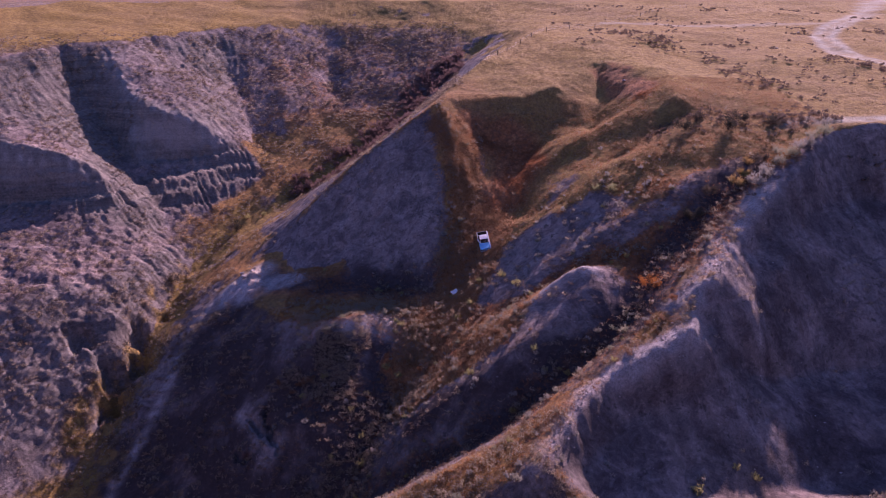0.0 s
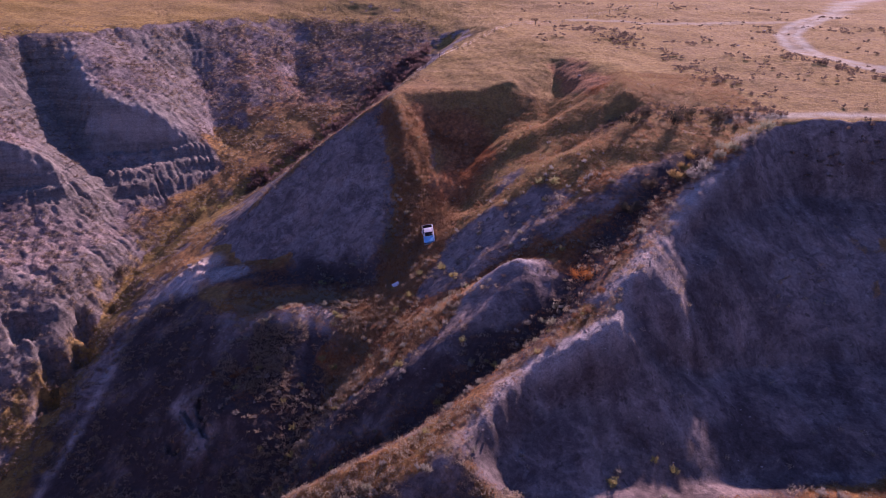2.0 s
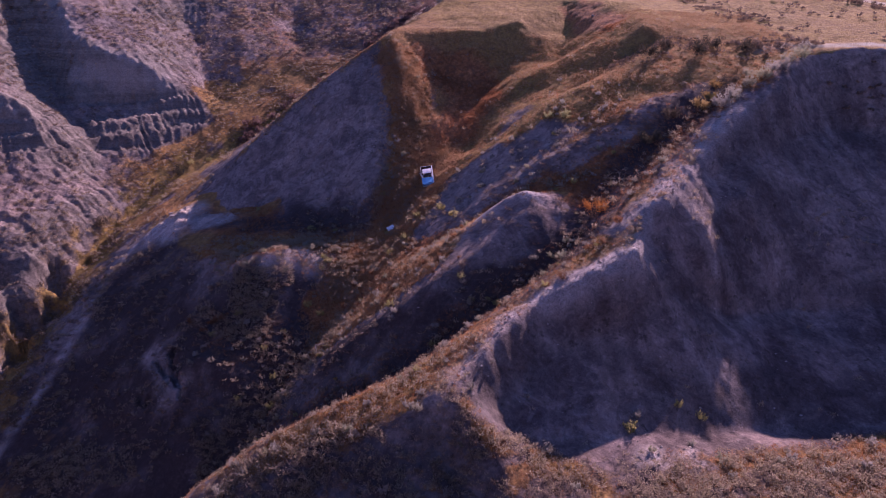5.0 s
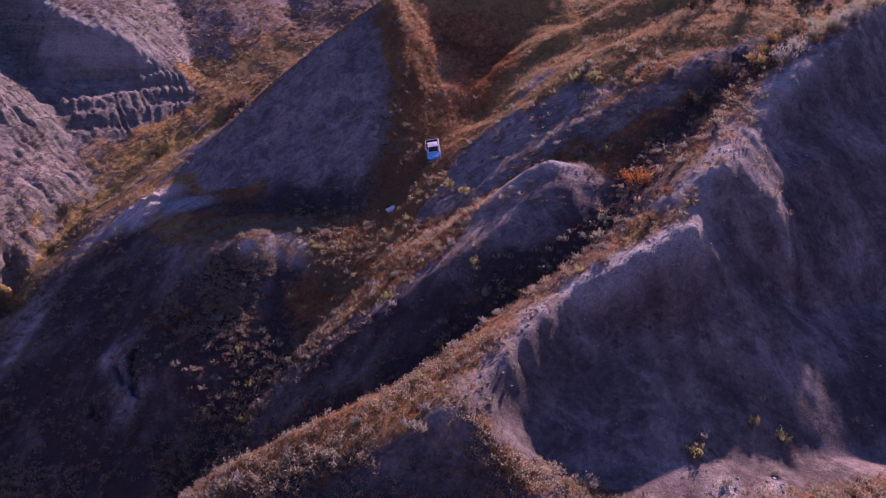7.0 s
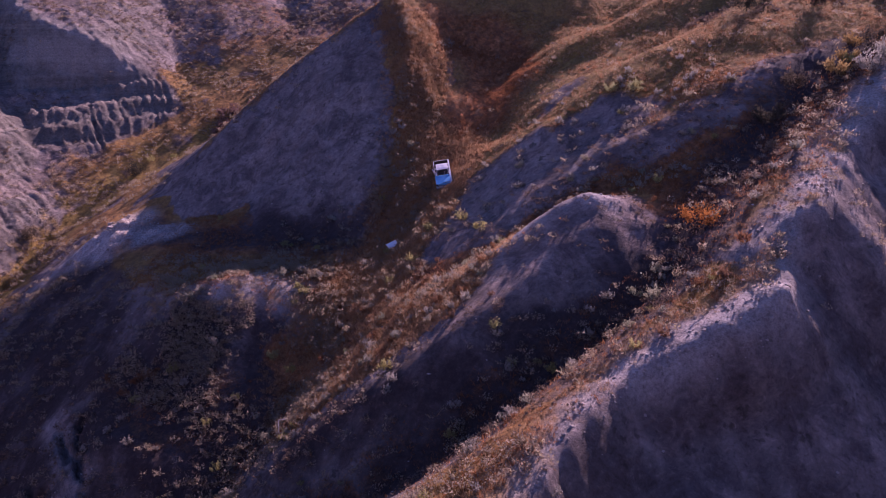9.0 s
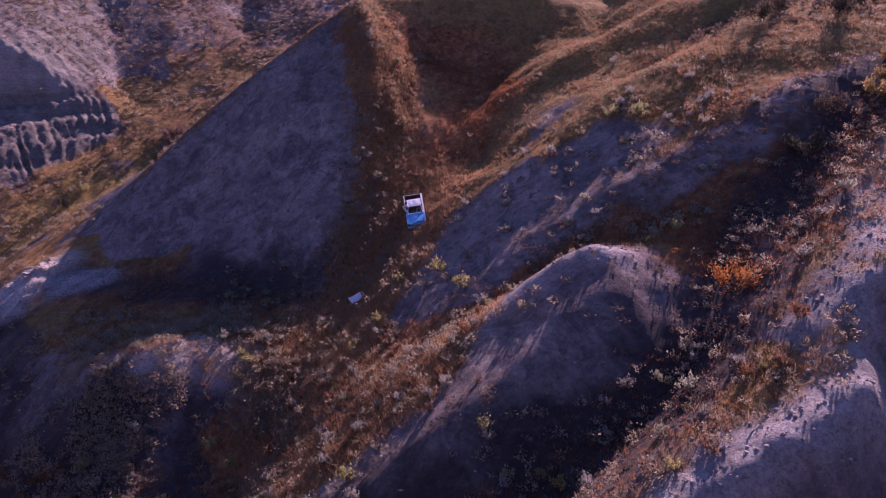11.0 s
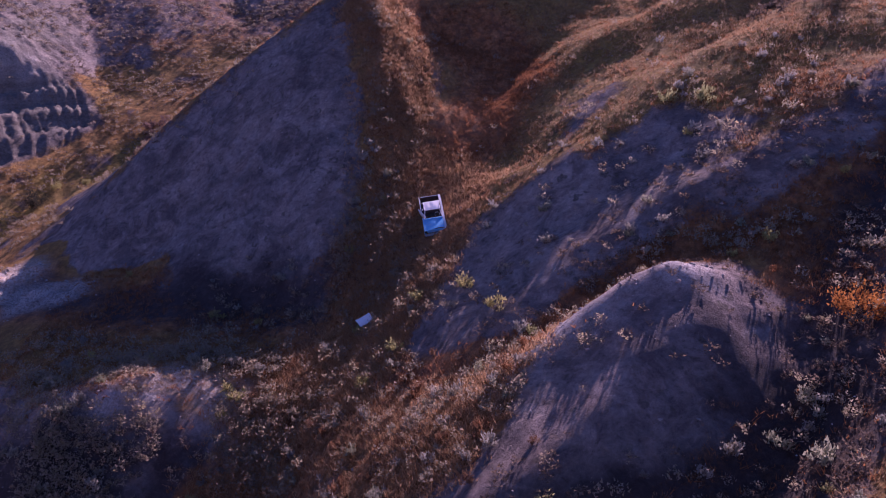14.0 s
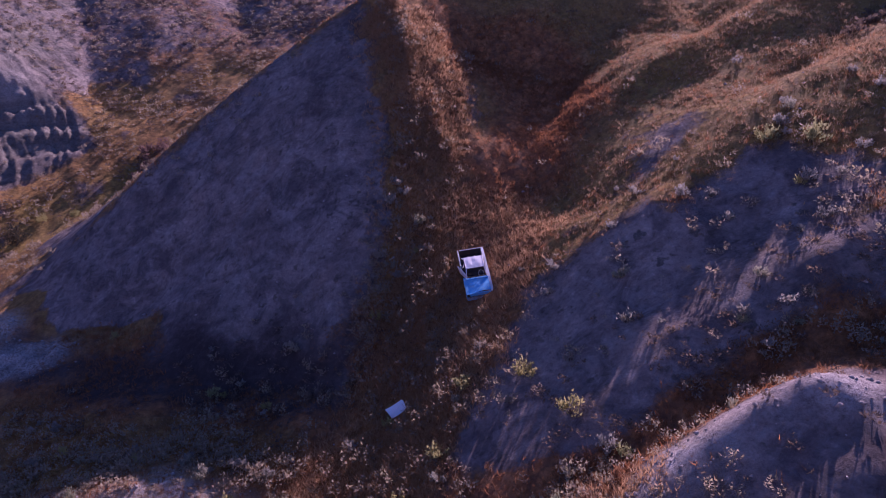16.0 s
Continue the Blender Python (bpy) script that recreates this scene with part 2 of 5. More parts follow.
line("near_ground", (-22, 44, -23), (-5, 48.5, -7.6), (5, 48.5, -4.8), (11, 46.5, -4.2), (17, 48.5, -1.2), (31, 50, -2), (50, 51, -3), (90, 50, -2), (140, 46, -1))
line("near_ground_2", (-20, 25, -22), (10, 25, -8), (60, 25, -8), (140, 25, -5))
# the gully behind that ridge, and the domes beyond it
line("gully_dark", (45, 102, 21.5), (40, 97.5, 18.4), (33.6, 91.3, 14.4), (27.6, 84.4, 11), (23, 79.3, 7.4), (18, 75.7, 4.2), (12, 72.5, 0.8), (6, 70.3, -2.6), (-1, 69.3, -6.5), (-8, 69.5, -11), (-15, 69, -15.5))
line("dome_crest", (27.5, 90, 12.4), (23.2, 87.6, 11.2), (20.6, 87.4, 12.0), (19.2, 87.8, 12.3), (17, 87.9, 11.4), (14, 87, 9.3), (11, 85.9, 6.9), (8, 84.5, 4.9), (3.7, 85.5, 1.7), (-1, 86.3, -2.4), (-3.6, 85, -4.6))
line("dome_face", (24.5, 83.2, 8.9), (22, 84.0, 9.6), (20, 84.6, 10.8), (15.7, 82.3, 8.7), (8.4, 77.6, 4.6), (4.4, 75.9, 1.9), (-1, 76, -2.2), (-5, 75, -6))
line("dome_back", (28, 92.6, 13), (20, 91.6, 10.4), (13, 90, 6.6), (8, 90, 3.8), (3.5, 92, 1.8))
line("bank_low", (10.6, 93.2, 6.3), (14.5, 94, 8.8), (18.5, 95.1, 11.3), (22.8, 95.7, 14.4), (30, 97, 17), (36.6, 100, 20.4), (43, 103, 22), (47, 103.3, 22.3))
line("bank_face", (9.6, 96.5, 5.8), (13.5, 98, 8.8), (18, 99.6, 11.6), (23, 101.3, 14.9))
line("bank_edge", (6, 101.5, 5.6), (10.9, 99.5, 7.7))
line("bank_crest", (7.5, 104.5, 7), (12.8, 103.7, 10.7), (17.1, 105, 13.9), (21.6, 108.2, 16.7), (25.3, 110.9, 19.1), (29.6, 111, 20.9), (36.6, 110.5, 23), (41, 108.6, 23.5), (51, 113, 25.4), (60, 114, 27))
# the gully with the wreck
line("main_gully", (25, 139, 24.6), (18, 131, 18.8), (12, 121, 13.7), (8.7, 114, 10.2), (6.6, 107.5, 7.2), (4, 103, 4.6), (1.7, 100, 2.3), (0.4, 95, 0.6), (-2.5, 91.5, -1.7), (-4.5, 88, -4.2), (-5.5, 84.5, -6.3), (-9, 79, -9.3), (-12, 74, -12.6), (-16, 69.5, -16), (-20, 66, -19.5), (-35, 60, -26), (-52, 55, -31))
line("bowl_back", (2, 136.5, 25.7), (8, 138.5, 26.2), (15, 139, 26.5), (22, 143, 27.7), (27, 152, 29.6))
line("bowl_ridge", (41, 133, 28.4), (37, 130, 26.6), (29, 127, 23.2), (22, 124, 19.7), (17.8, 121.5, 17.1), (14.5, 115, 12.8), (12.6, 110.5, 10.3))
line("second_ridge", (44, 121, 26.6), (38, 116, 24.2), (32, 113.5, 21.9), (26, 112, 19.3))
line("hollow", (33, 153, 29.9), (31.5, 145, 26.2), (30, 138, 23.8), (27.5, 131, 20.8))
line("hollow_rim", (30, 160, 31.6), (40, 145, 30), (43, 134, 29), (41, 126.5, 28), (45, 121, 26.4), (58, 119, 26.8))
line("hollow_small", (42, 124, 25.2), (34.5, 119, 21.7), (29.5, 116.3, 19.5), (27, 115, 18.6))
line("hollow_wall", (33.8, 149, 28.9), (35.6, 141.5, 27.8), (37.8, 136.4, 27.5))
line("bowl_wall", (7, 131, 19), (13, 130, 18.3), (14, 124, 15.4), (10, 117, 11.6))
# the pale cone
line("cone_crest", (-0.5, 134.8, 26.1), (-5.7, 133.9, 22.9), (-12, 133.1, 18.7), (-17.4, 131.5, 14.6), (-25.6, 127.8, 7.3), (-30.5, 124.8, 2.4), (-36, 120.3, -2))
line("cone_edge", (-0.5, 134.8, 26.1), (1.6, 128, 21.6), (2.4, 123, 18.1), (1.7, 119.9, 15.4), (1.2, 115.7, 12.2), (0.5, 110.5, 8.4), (-0.5, 105.8, 5.2), (-2, 103.4, 1.8))
line("cone_face", (-5, 122, 14.4), (-12.7, 117, 6), (-22, 115.2, -0.1), (-28, 115, -1.4))
line("cone_foot", (-30, 112.6, -1.5), (-22, 109, -0.9), (-14, 106, -0.2), (-7, 104.6, 0.6), (-3, 103, 1))
line("ridge_back", (-0.5, 134.8, 26.1), (1, 145, 26.4), (8, 158, 30), (17, 178, 33.6), (26, 190, 34.4))
# the front slope on the left and the brushy dome
line("slope_top", (-36, 120.3, -2), (-34.5, 114.6, -0.8), (-30, 106, -2.6), (-23, 98.5, -1.4), (-18.7, 93, -0.3))
line("slope_middle", (-36, 101, -7.3), (-32.6, 90, -10.6), (-25.8, 81.3, -11.4), (-20.5, 81.2, -7.4), (-16, 78.5, -8.6))
line("slope_low", (-42, 84, -20), (-34, 78, -18.5), (-26, 73, -16.8), (-19, 72, -14.5))
line("slope_crest", (-34.5, 114.6, -0.8), (-38, 113.3, -3.2), (-42.3, 109, -6.9), (-44, 103, -10.2), (-44.5, 97, -13.2), (-46, 91, -17), (-48.5, 84, -21.5), (-50, 75, -26))
line("brush_dome", (-19.5, 94.5, -0.6), (-14.5, 93.6, 1), (-10.7, 96, 1), (-7.5, 94, -0.5), (-5.5, 91.5, -1.8))
line("brush_front", (-19, 89.2, -2.9), (-15, 86, -5.2), (-8, 87.6, -5.4))
# the valley on the left
line("stream", (12, 203, 29.5), (2, 194, 23.5), (-6, 183, 17), (-12, 172, 12.6), (-20, 160, 7.6), (-30, 151, 2.2), (-40, 143, -1), (-46, 135, -3.6), (-49.8, 124, -7.3), (-51, 112, -10.3), (-52, 103, -14), (-54.5, 95, -18), (-57, 86, -22), (-60, 70, -28), (-62, 40, -33))
line("valley_left", (-70, 88, -12), (-58.8, 100.3, -10.2), (-56, 108, -7), (-62, 112.3, -2.4), (-56, 127, -1.6), (-57, 136.5, 0.3), (-53, 142, 1.7), (-45.5, 153, 4.2), (-39, 160, 7.2), (-30, 168, 9))
line("left_hill", (-110, 95, 2), (-90, 98, 1), (-74, 101, -2.5), (-66, 112.4, -0.4))
line("spur_near", (-68.4, 137.5, 10.9), (-73.5, 137.3, 14.6), (-80.5, 136.6, 16.4), (-87.1, 136.6, 17.2), (-95, 139, 21), (-104, 146, 28), (-108, 150, 32))
line("spur_near_cap", (-69, 136.4, 10), (-74, 135.9, 13.2), (-81, 135.1, 14.8), (-88, 134.8, 15.4), (-98, 133, 16.5))
line("spur_near_ledge", (-67.2, 135, 7.9), (-71.5, 133.4, 7.6), (-75.8, 132.2, 7.2), (-86.4, 130, 6), (-105, 126, 6))
line("spur_gully", (-57.5, 139.5, 1.3), (-63, 144, 5.5), (-69.5, 150, 9), (-76, 158, 14), (-85, 166, 23.5), (-90, 170.5, 31))
line("spur_far", (-51.8, 162.4, 13), (-55, 165, 17.3), (-60, 171, 21), (-66, 180, 25.5), (-72, 186, 30), (-78, 190, 33.3))
line("spur_far_cap", (-51.8, 162.4, 13), (-54.5, 161, 15.6), (-58.3, 160, 17.6), (-63, 159.5, 19), (-68, 160, 20.8), (-73, 165, 24), (-79, 173, 29.4))
line("spur_far_ledge", (-50.4, 159.4, 9.8), (-56, 156.8, 8.8), (-61.8, 155.4, 8.3), (-66, 153, 9))
line("spur_far_step", (-48, 156, 6.4), (-54, 148.5, 5.4), (-60, 145, 5))
line("spur_far_crown", (-57, 163.4, 18.0), (-61.5, 165, 20.7), (-67, 170, 24.0), (-72.5, 175.5, 27.9))
line("side_gully", (-38.5, 161, 7.3), (-45.7, 168.5, 10.2), (-49.3, 179.6, 17), (-55, 188, 21), (-61, 199, 29))
line("side_ridge", (-33, 172, 11), (-40.8, 186, 20), (-44, 198, 25), (-50, 210, 32))
line("side_slope", (-22, 175, 13), (-29.8, 192.7, 18.4), (-33, 208, 26), (-34, 218, 31))


def solved_heights():
    """Heights on a regular grid, smooth between the lines."""
    pts = np.concatenate([sampled(p, 0.3) for name, p in LINES.items() if name != "rim_top"])
    z = None
    for cell, rounds in ((16, 200), (8, 200), (4, 200), (2, 250), (1, 250), (CELL, 220)):
        nx, ny = int((X1 - X0) / cell) + 1, int((Y1 - Y0) / cell) + 1
        ix = np.clip(np.rint((pts[:, 0] - X0) / cell).astype(int), 0, nx - 1)
        iy = np.clip(np.rint((pts[:, 1] - Y0) / cell).astype(int), 0, ny - 1)
        total, count = np.zeros((ny, nx)), np.zeros((ny, nx))
        np.add.at(total, (iy, ix), pts[:, 2])
        np.add.at(count, (iy, ix), 1)
        held = count > 0
        aim = total / np.maximum(count, 1)
        if z is None:
            z = np.full((ny, nx), pts[:, 2].mean())
        else:
            gx, gy = np.meshgrid(X0 + cell * np.arange(nx), Y0 + cell * np.arange(ny))
            z = bilinear(z, gx, gy, before)
        z[held] = aim[held]
        for _ in range(rounds):
            p = np.pad(z, 1, mode="edge")
            z = (p[:-2, 1:-1] + p[2:, 1:-1] + p[1:-1, :-2] + p[1:-1, 2:]) / 4
            z[held] = aim[held]
        before = cell
    return z


def bilinear(field, x, y, cell=CELL):
    ny, nx = field.shape
    u, v = np.clip((x - X0) / cell, 0, nx - 1.001), np.clip((y - Y0) / cell, 0, ny - 1.001)
    i, j = u.astype(int), v.astype(int)
    fu, fv = u - i, v - j
    return (field[j, i] * (1 - fu) + field[j, i + 1] * fu) * (1 - fv) + (field[j + 1, i] * (1 - fu) + field[j + 1, i + 1] * fu) * fv


def blurred(f, rounds):
    for _ in range(rounds):
        p = np.pad(f, 1, mode="edge")
        f = (p[1:-1, 1:-1] * 2 + p[:-2, 1:-1] + p[2:, 1:-1] + p[1:-1, :-2] + p[1:-1, 2:]) / 6
    return f


RNG = np.random.default_rng(7)
GRAD = RNG.uniform(0, 2 * np.pi, 65536)
GRAD_X, GRAD_Y = np.cos(GRAD), np.sin(GRAD)


def perlin(x, y):
    i, j = np.floor(x).astype(int), np.floor(y).astype(int)
    fx, fy = x - i, y - j
    u, v = fx**3 * (fx * (fx * 6 - 15) + 10), fy**3 * (fy * (fy * 6 - 15) + 10)

    def corner(di, dj):
        a = ((j + dj) & 255) * 256 + ((i + di) & 255)
        return GRAD_X[a] * (fx - di) + GRAD_Y[a] * (fy - dj)

    return ((corner(0, 0) * (1 - u) + corner(1, 0) * u) * (1 - v) + (corner(0, 1) * (1 - u) + corner(1, 1) * u) * v) * 1.4


def fractal(x, y, size, octaves=4, gain=0.5):
    total, amp = 0, 1
    for k in range(octaves):
        total = total + amp * perlin(x / size + 17.3 * k, y / size - 9.1 * k)
        size, amp = size / 2.03, amp * gain
    return total


def step(a, b, v):
    t = np.clip((v - a) / (b - a), 0, 1)
    return t * t * (3 - 2 * t)


def near(name, x, y, lo, hi):
    """1 on a line, 0 from hi metres off it, in plan."""
    p = sampled(LINES[name], 2.0)
    d = np.full(np.shape(x), 1e9)
    for q in p:
        d = np.minimum(d, (x - q[0]) ** 2 + (y - q[1]) ** 2)
    return 1 - step(lo, hi, np.sqrt(d))


BASE = blurred(solved_heights(), 2)
SOFT = blurred(BASE, 14)
GY, GX = np.gradient(SOFT, CELL)
SLOPE = np.hypot(GX, GY)


def rills():
    """Streaks that run down the slopes: noise drawn out along the fall line."""
    ny, nx = BASE.shape
    x, y = np.meshgrid(X0 + CELL * np.arange(nx), Y0 + CELL * np.arange(ny))
    grain = fractal(x, y, 1.15, 2, 0.7)
    ux, uy = GX / (SLOPE + 0.02), GY / (SLOPE + 0.02)
    total = grain.copy()
    for sign in (1, -1):
        px, py = x.copy(), y.copy()
        for _ in range(9):
            dx, dy = bilinear(ux, px, py), bilinear(uy, px, py)
            px, py = px + sign * 0.6 * dx, py + sign * 0.6 * dy
            total += bilinear(grain, px, py)
    return total / 19


RILL = rills()
RILL = np.clip(RILL / (2.2 * RILL.std()), -1, 1)
XS, YS = np.meshgrid(X0 + 1.0 * np.arange(361), Y0 + 1.0 * np.arange(321))
line("grass_strip", (0.5, 131, 23.5), (2.5, 126, 20), (3.6, 120, 15.8), (3.4, 114, 12), (3.6, 108, 7.6), (3, 103, 4), (1.4, 97.5, 1.4), (0, 93, 0))
line("dome_flank", (9.5, 87, 5), (4.5, 88, 2.2), (0.5, 89, 0), (-2, 87.5, -2.6))
line("dome_nose", (10.5, 82.5, 6.4), (7, 80, 4.4), (4.4, 78.4, 2.4))
line("dome_brink", (20.6, 87.4, 0), (19.2, 87.8, 0), (14, 87, 0), (11, 85.9, 0))
line("dome_side", (25.4, 82.5, 0), (26.6, 86.4, 0), (29, 89.4, 0), (31, 91.5, 0), (36, 96, 0), (40, 100, 0))
line("cap_face", (-53, 160.4, 0), (-58, 158.7, 0), (-64, 157.4, 0), (-69, 156.4, 0))
line("side_grove", (-48, 183, 0), (-31, 190, 0), (-20, 186, 0), (-12, 178, 0))
line("edge_brush", (39, 118.5, 0), (46, 117, 0), (54, 114.5, 0), (60, 114, 0))
line("near_slope", (-10, 53, 0), (-3, 53.5, 0), (3, 54, 0), (8, 54.5, 0))
line("dome_brow", (7, 83.6, 0), (3, 83, 0), (-1, 82.2, 0), (-4, 82.5, 0))
line("main_gully_up", (7.6, 111, 0), (6.6, 107.5, 0), (4, 103, 0), (1.7, 100, 0), (0.4, 95, 0), (-2.5, 91.5, 0), (-4.5, 88, 0))
line("dome_bare", (22.6, 84.6, 0), (21.4, 86.4, 0), (18.6, 86.6, 0), (20, 83.5, 0), (15.7, 82.3, 0), (11, 80.3, 0), (8, 78.5, 0))
line("dome_low", (15, 77.8, 0), (8, 75.8, 0), (2, 75.2, 0), (-4, 75.2, 0))
line("pale_slab", (-28.4, 85.8, 0), (-26, 82, 0), (-24, 78.6, 0))
line("dome_foot", (24, 81, 8), (16, 78, 5.4), (8, 74.5, 1), (0, 73, -4), (-6, 73, -8))
line("main_gully_low", (-4.5, 88, -4), (-9, 79, -7.6), (-16, 69.5, -16), (-35, 60, -26))
line("basin_turf", (-24, 110, -0.5), (-14, 107, 0), (-8, 104.5, 0.6))
line("track", (160, 262, 39), (145, 252, 38), (128, 226, 36), (116, 211, 35), (104, 198, 34), (96, 186, 33), (91.5, 172, 32), (89.5, 158, 31), (95, 147, 30), (108, 138, 29), (130, 130, 28.5))
line("cliff_between", (24, 62.5, 0), (30, 65, 0), (45, 70, 0), (60, 73, 0), (90, 72, 0), (140, 66, 0))
line("outcrop", (-37.5, 111.6, 0), (-35.4, 113.4, 0), (-32.4, 115.8, 0), (-33.5, 110.2, 0), (-31, 111.5, 0), (-26.6, 112.4, 0))
line("brush_line", (43, 188, 0), (50, 176, 0), (55, 160, 0), (57, 148, 0), (62, 138, 0))
line("brush_patch", (84, 151, 0), (92, 141, 0), (104, 134, 0))
line("track_side", (108, 203, 34.5), (93, 204.5, 34.7), (70, 200, 34.6), (45, 205, 35))
line("rim_path", (56, 113.5, 26.6), (64, 113.2, 26.8), (80, 113, 27), (100, 110.5, 27.3))


def field(*parts):
    """Nearness to lines, worked out once a metre."""
    f = np.zeros(XS.shape)
    for name, lo, hi in parts:
        f = np.maximum(f, near(name, XS, YS, lo, hi))
    return lambda x, y: bilinear(f, x, y, 1.0)


ON_TRACK = field(("track", 2.4, 3.8), ("rim_path", 1.0, 2.6))
RUT = field(("track", 0.4, 1.5))
ON_SIDE = field(("track_side", 0.8, 3.0))
IN_BOWL = field(("main_gully", 3, 10), ("bowl_ridge", 1, 8), ("hollow", 2, 9), ("bowl_back", 3, 9), ("hollow_small", 3, 8), ("second_ridge", 2, 6), ("bank_crest", 1.5, 5))
IN_BOTTOM = field(("gully_dark", 1.5, 5), ("main_gully_up", 2, 6), ("main_gully", 0.5, 2.5), ("dome_back", 1, 3.5), ("dome_side", 2, 4.5))
IN_BASIN = field(("cone_foot", 2, 5), ("brush_front", 3, 8))
BY_STREAM = field(("stream", 1.8, 6.5))
TIERS = field(("spur_far_step", 4.5, 8.0), ("spur_far_ledge", 0.5, 2.5), ("spur_near_ledge", 1.5, 5.0))
ON_RIDGE = field(("ridge_sunny", 1.4, 3.4), ("ridge_back", 2, 6), ("cone_crest", 0.4, 1.8))
ON_FLANK = field(("dome_flank", 1.5, 3.4), ("dome_brow", 2.0, 4.5))
ON_CRUST = field(("rim_top", 0.8, 1.6), ("slope_crest", 0.2, 1.4), ("cliff_rib", 0.2, 0.9), ("spur_near_cap", 0.3, 1.2), ("spur_far_cap", 0.3, 1.2), ("dome_brink", 0.5, 2.2), ("brush_dome", 0.8, 2.6))
ON_CONE = field(("cone_face", 7, 13))
CAPS = field(("spur_near_cap", 1.5, 3.2), ("spur_far_cap", 1.5, 4.0), ("spur_far_ledge", 0.5, 4.0))
AT_EDGE = field(("ridge_cliff", 0.4, 2.0), ("cliff_rim", 0.4, 1.8))
ON_STRIP = field(("grass_strip", 1.6, 4.2))
PALE = field(("pale_slab", 1.0, 2.6))
# shade of slopes and gullies painted in, along with dark brushy ground
SHADE_AND_SOIL = field(("dome_low", 0.6, 3.0), ("cone_foot", 1.5, 4.0), ("slope_middle", 4, 11), ("slope_low", 6, 13), ("gully_dark", 1.6, 4.4), ("brush_front", 3, 6.5), ("main_gully_low", 1, 3.5), ("basin_turf", 1.5, 5))
RIM = field(("rim_top", 0.35, 1.3))
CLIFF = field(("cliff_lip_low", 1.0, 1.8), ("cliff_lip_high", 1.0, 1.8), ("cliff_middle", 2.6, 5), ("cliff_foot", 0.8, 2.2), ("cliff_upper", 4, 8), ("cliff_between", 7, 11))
RIM_WIDE = field(("rim_top", 0.9, 2.8))
ON_FACE = field(("dome_bare", 1.8, 4.2))
MEADOW = field(("main_gully_up", 2.5, 5.5), ("grass_strip", 1.6, 4.2), ("dome_flank", 1.2, 3.2), ("dome_brow", 2.0, 4.0))
OUTCROP = field(("outcrop", 1.5, 3.2))
ON_BANK = field(("bank_face", 3.0, 5.5), ("bank_low", 0.8, 3.0), ("bank_edge", 2.0, 3.6))
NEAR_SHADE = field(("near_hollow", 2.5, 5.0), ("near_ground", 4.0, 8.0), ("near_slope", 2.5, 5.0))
CAP_FACE = field(("cap_face", 0.9, 1.9))
GROVE = field(("side_grove", 9.0, 20.0))
# rust-toned grass on the walls of the bowl and the hollow
RUST_WALLS = field(("hollow_wall", 2.0, 5.0), ("bowl_wall", 3.0, 7.0))


CRACKS = [(-27.9, 85.4, -25.2, 82.0), (-25.2, 82.0, -23.6, 79.6), (-25.8, 85.5, -24.6, 82.4), (-23.9, 82.4, -22.9, 78.4), (-29.6, 81.5, -27.2, 79.6)]
SINKS = [(-53.2, 109.0, 2.0, 3.2), (-51.6, 103.6, 2.0, 3.2), (-54.6, 100.8, 2.3, 3.4), (-53.8, 96.4, 2.1, 3.4), (-60.5, 103.5, 2.4, 2.6), (-50.6, 114.0, 1.2, 1.8)]


def pits(x, y):
    """Cracks that open on the front slope, and sink holes along the stream."""
    deep = np.zeros(np.shape(x))
    wx, wy = x + 0.8 * fractal(x, y, 2.4, 3), y + 0.8 * fractal(x + 40, y, 2.4, 3)
    for x0, y0, x1, y1 in CRACKS:
        t = np.clip(((wx - x0) * (x1 - x0) + (wy - y0) * (y1 - y0)) / ((x1 - x0) ** 2 + (y1 - y0) ** 2), 0, 1)
        d = np.hypot(wx - x0 - t * (x1 - x0), wy - y0 - t * (y1 - y0))
        deep = np.maximum(deep, 1.1 * step(0.40, 0.18, d))
    for x0, y0, r, h in SINKS:
        deep = np.maximum(deep, h * step(r * 1.15, r * 0.7, np.hypot(wx - x0, wy - y0)))
    return deep


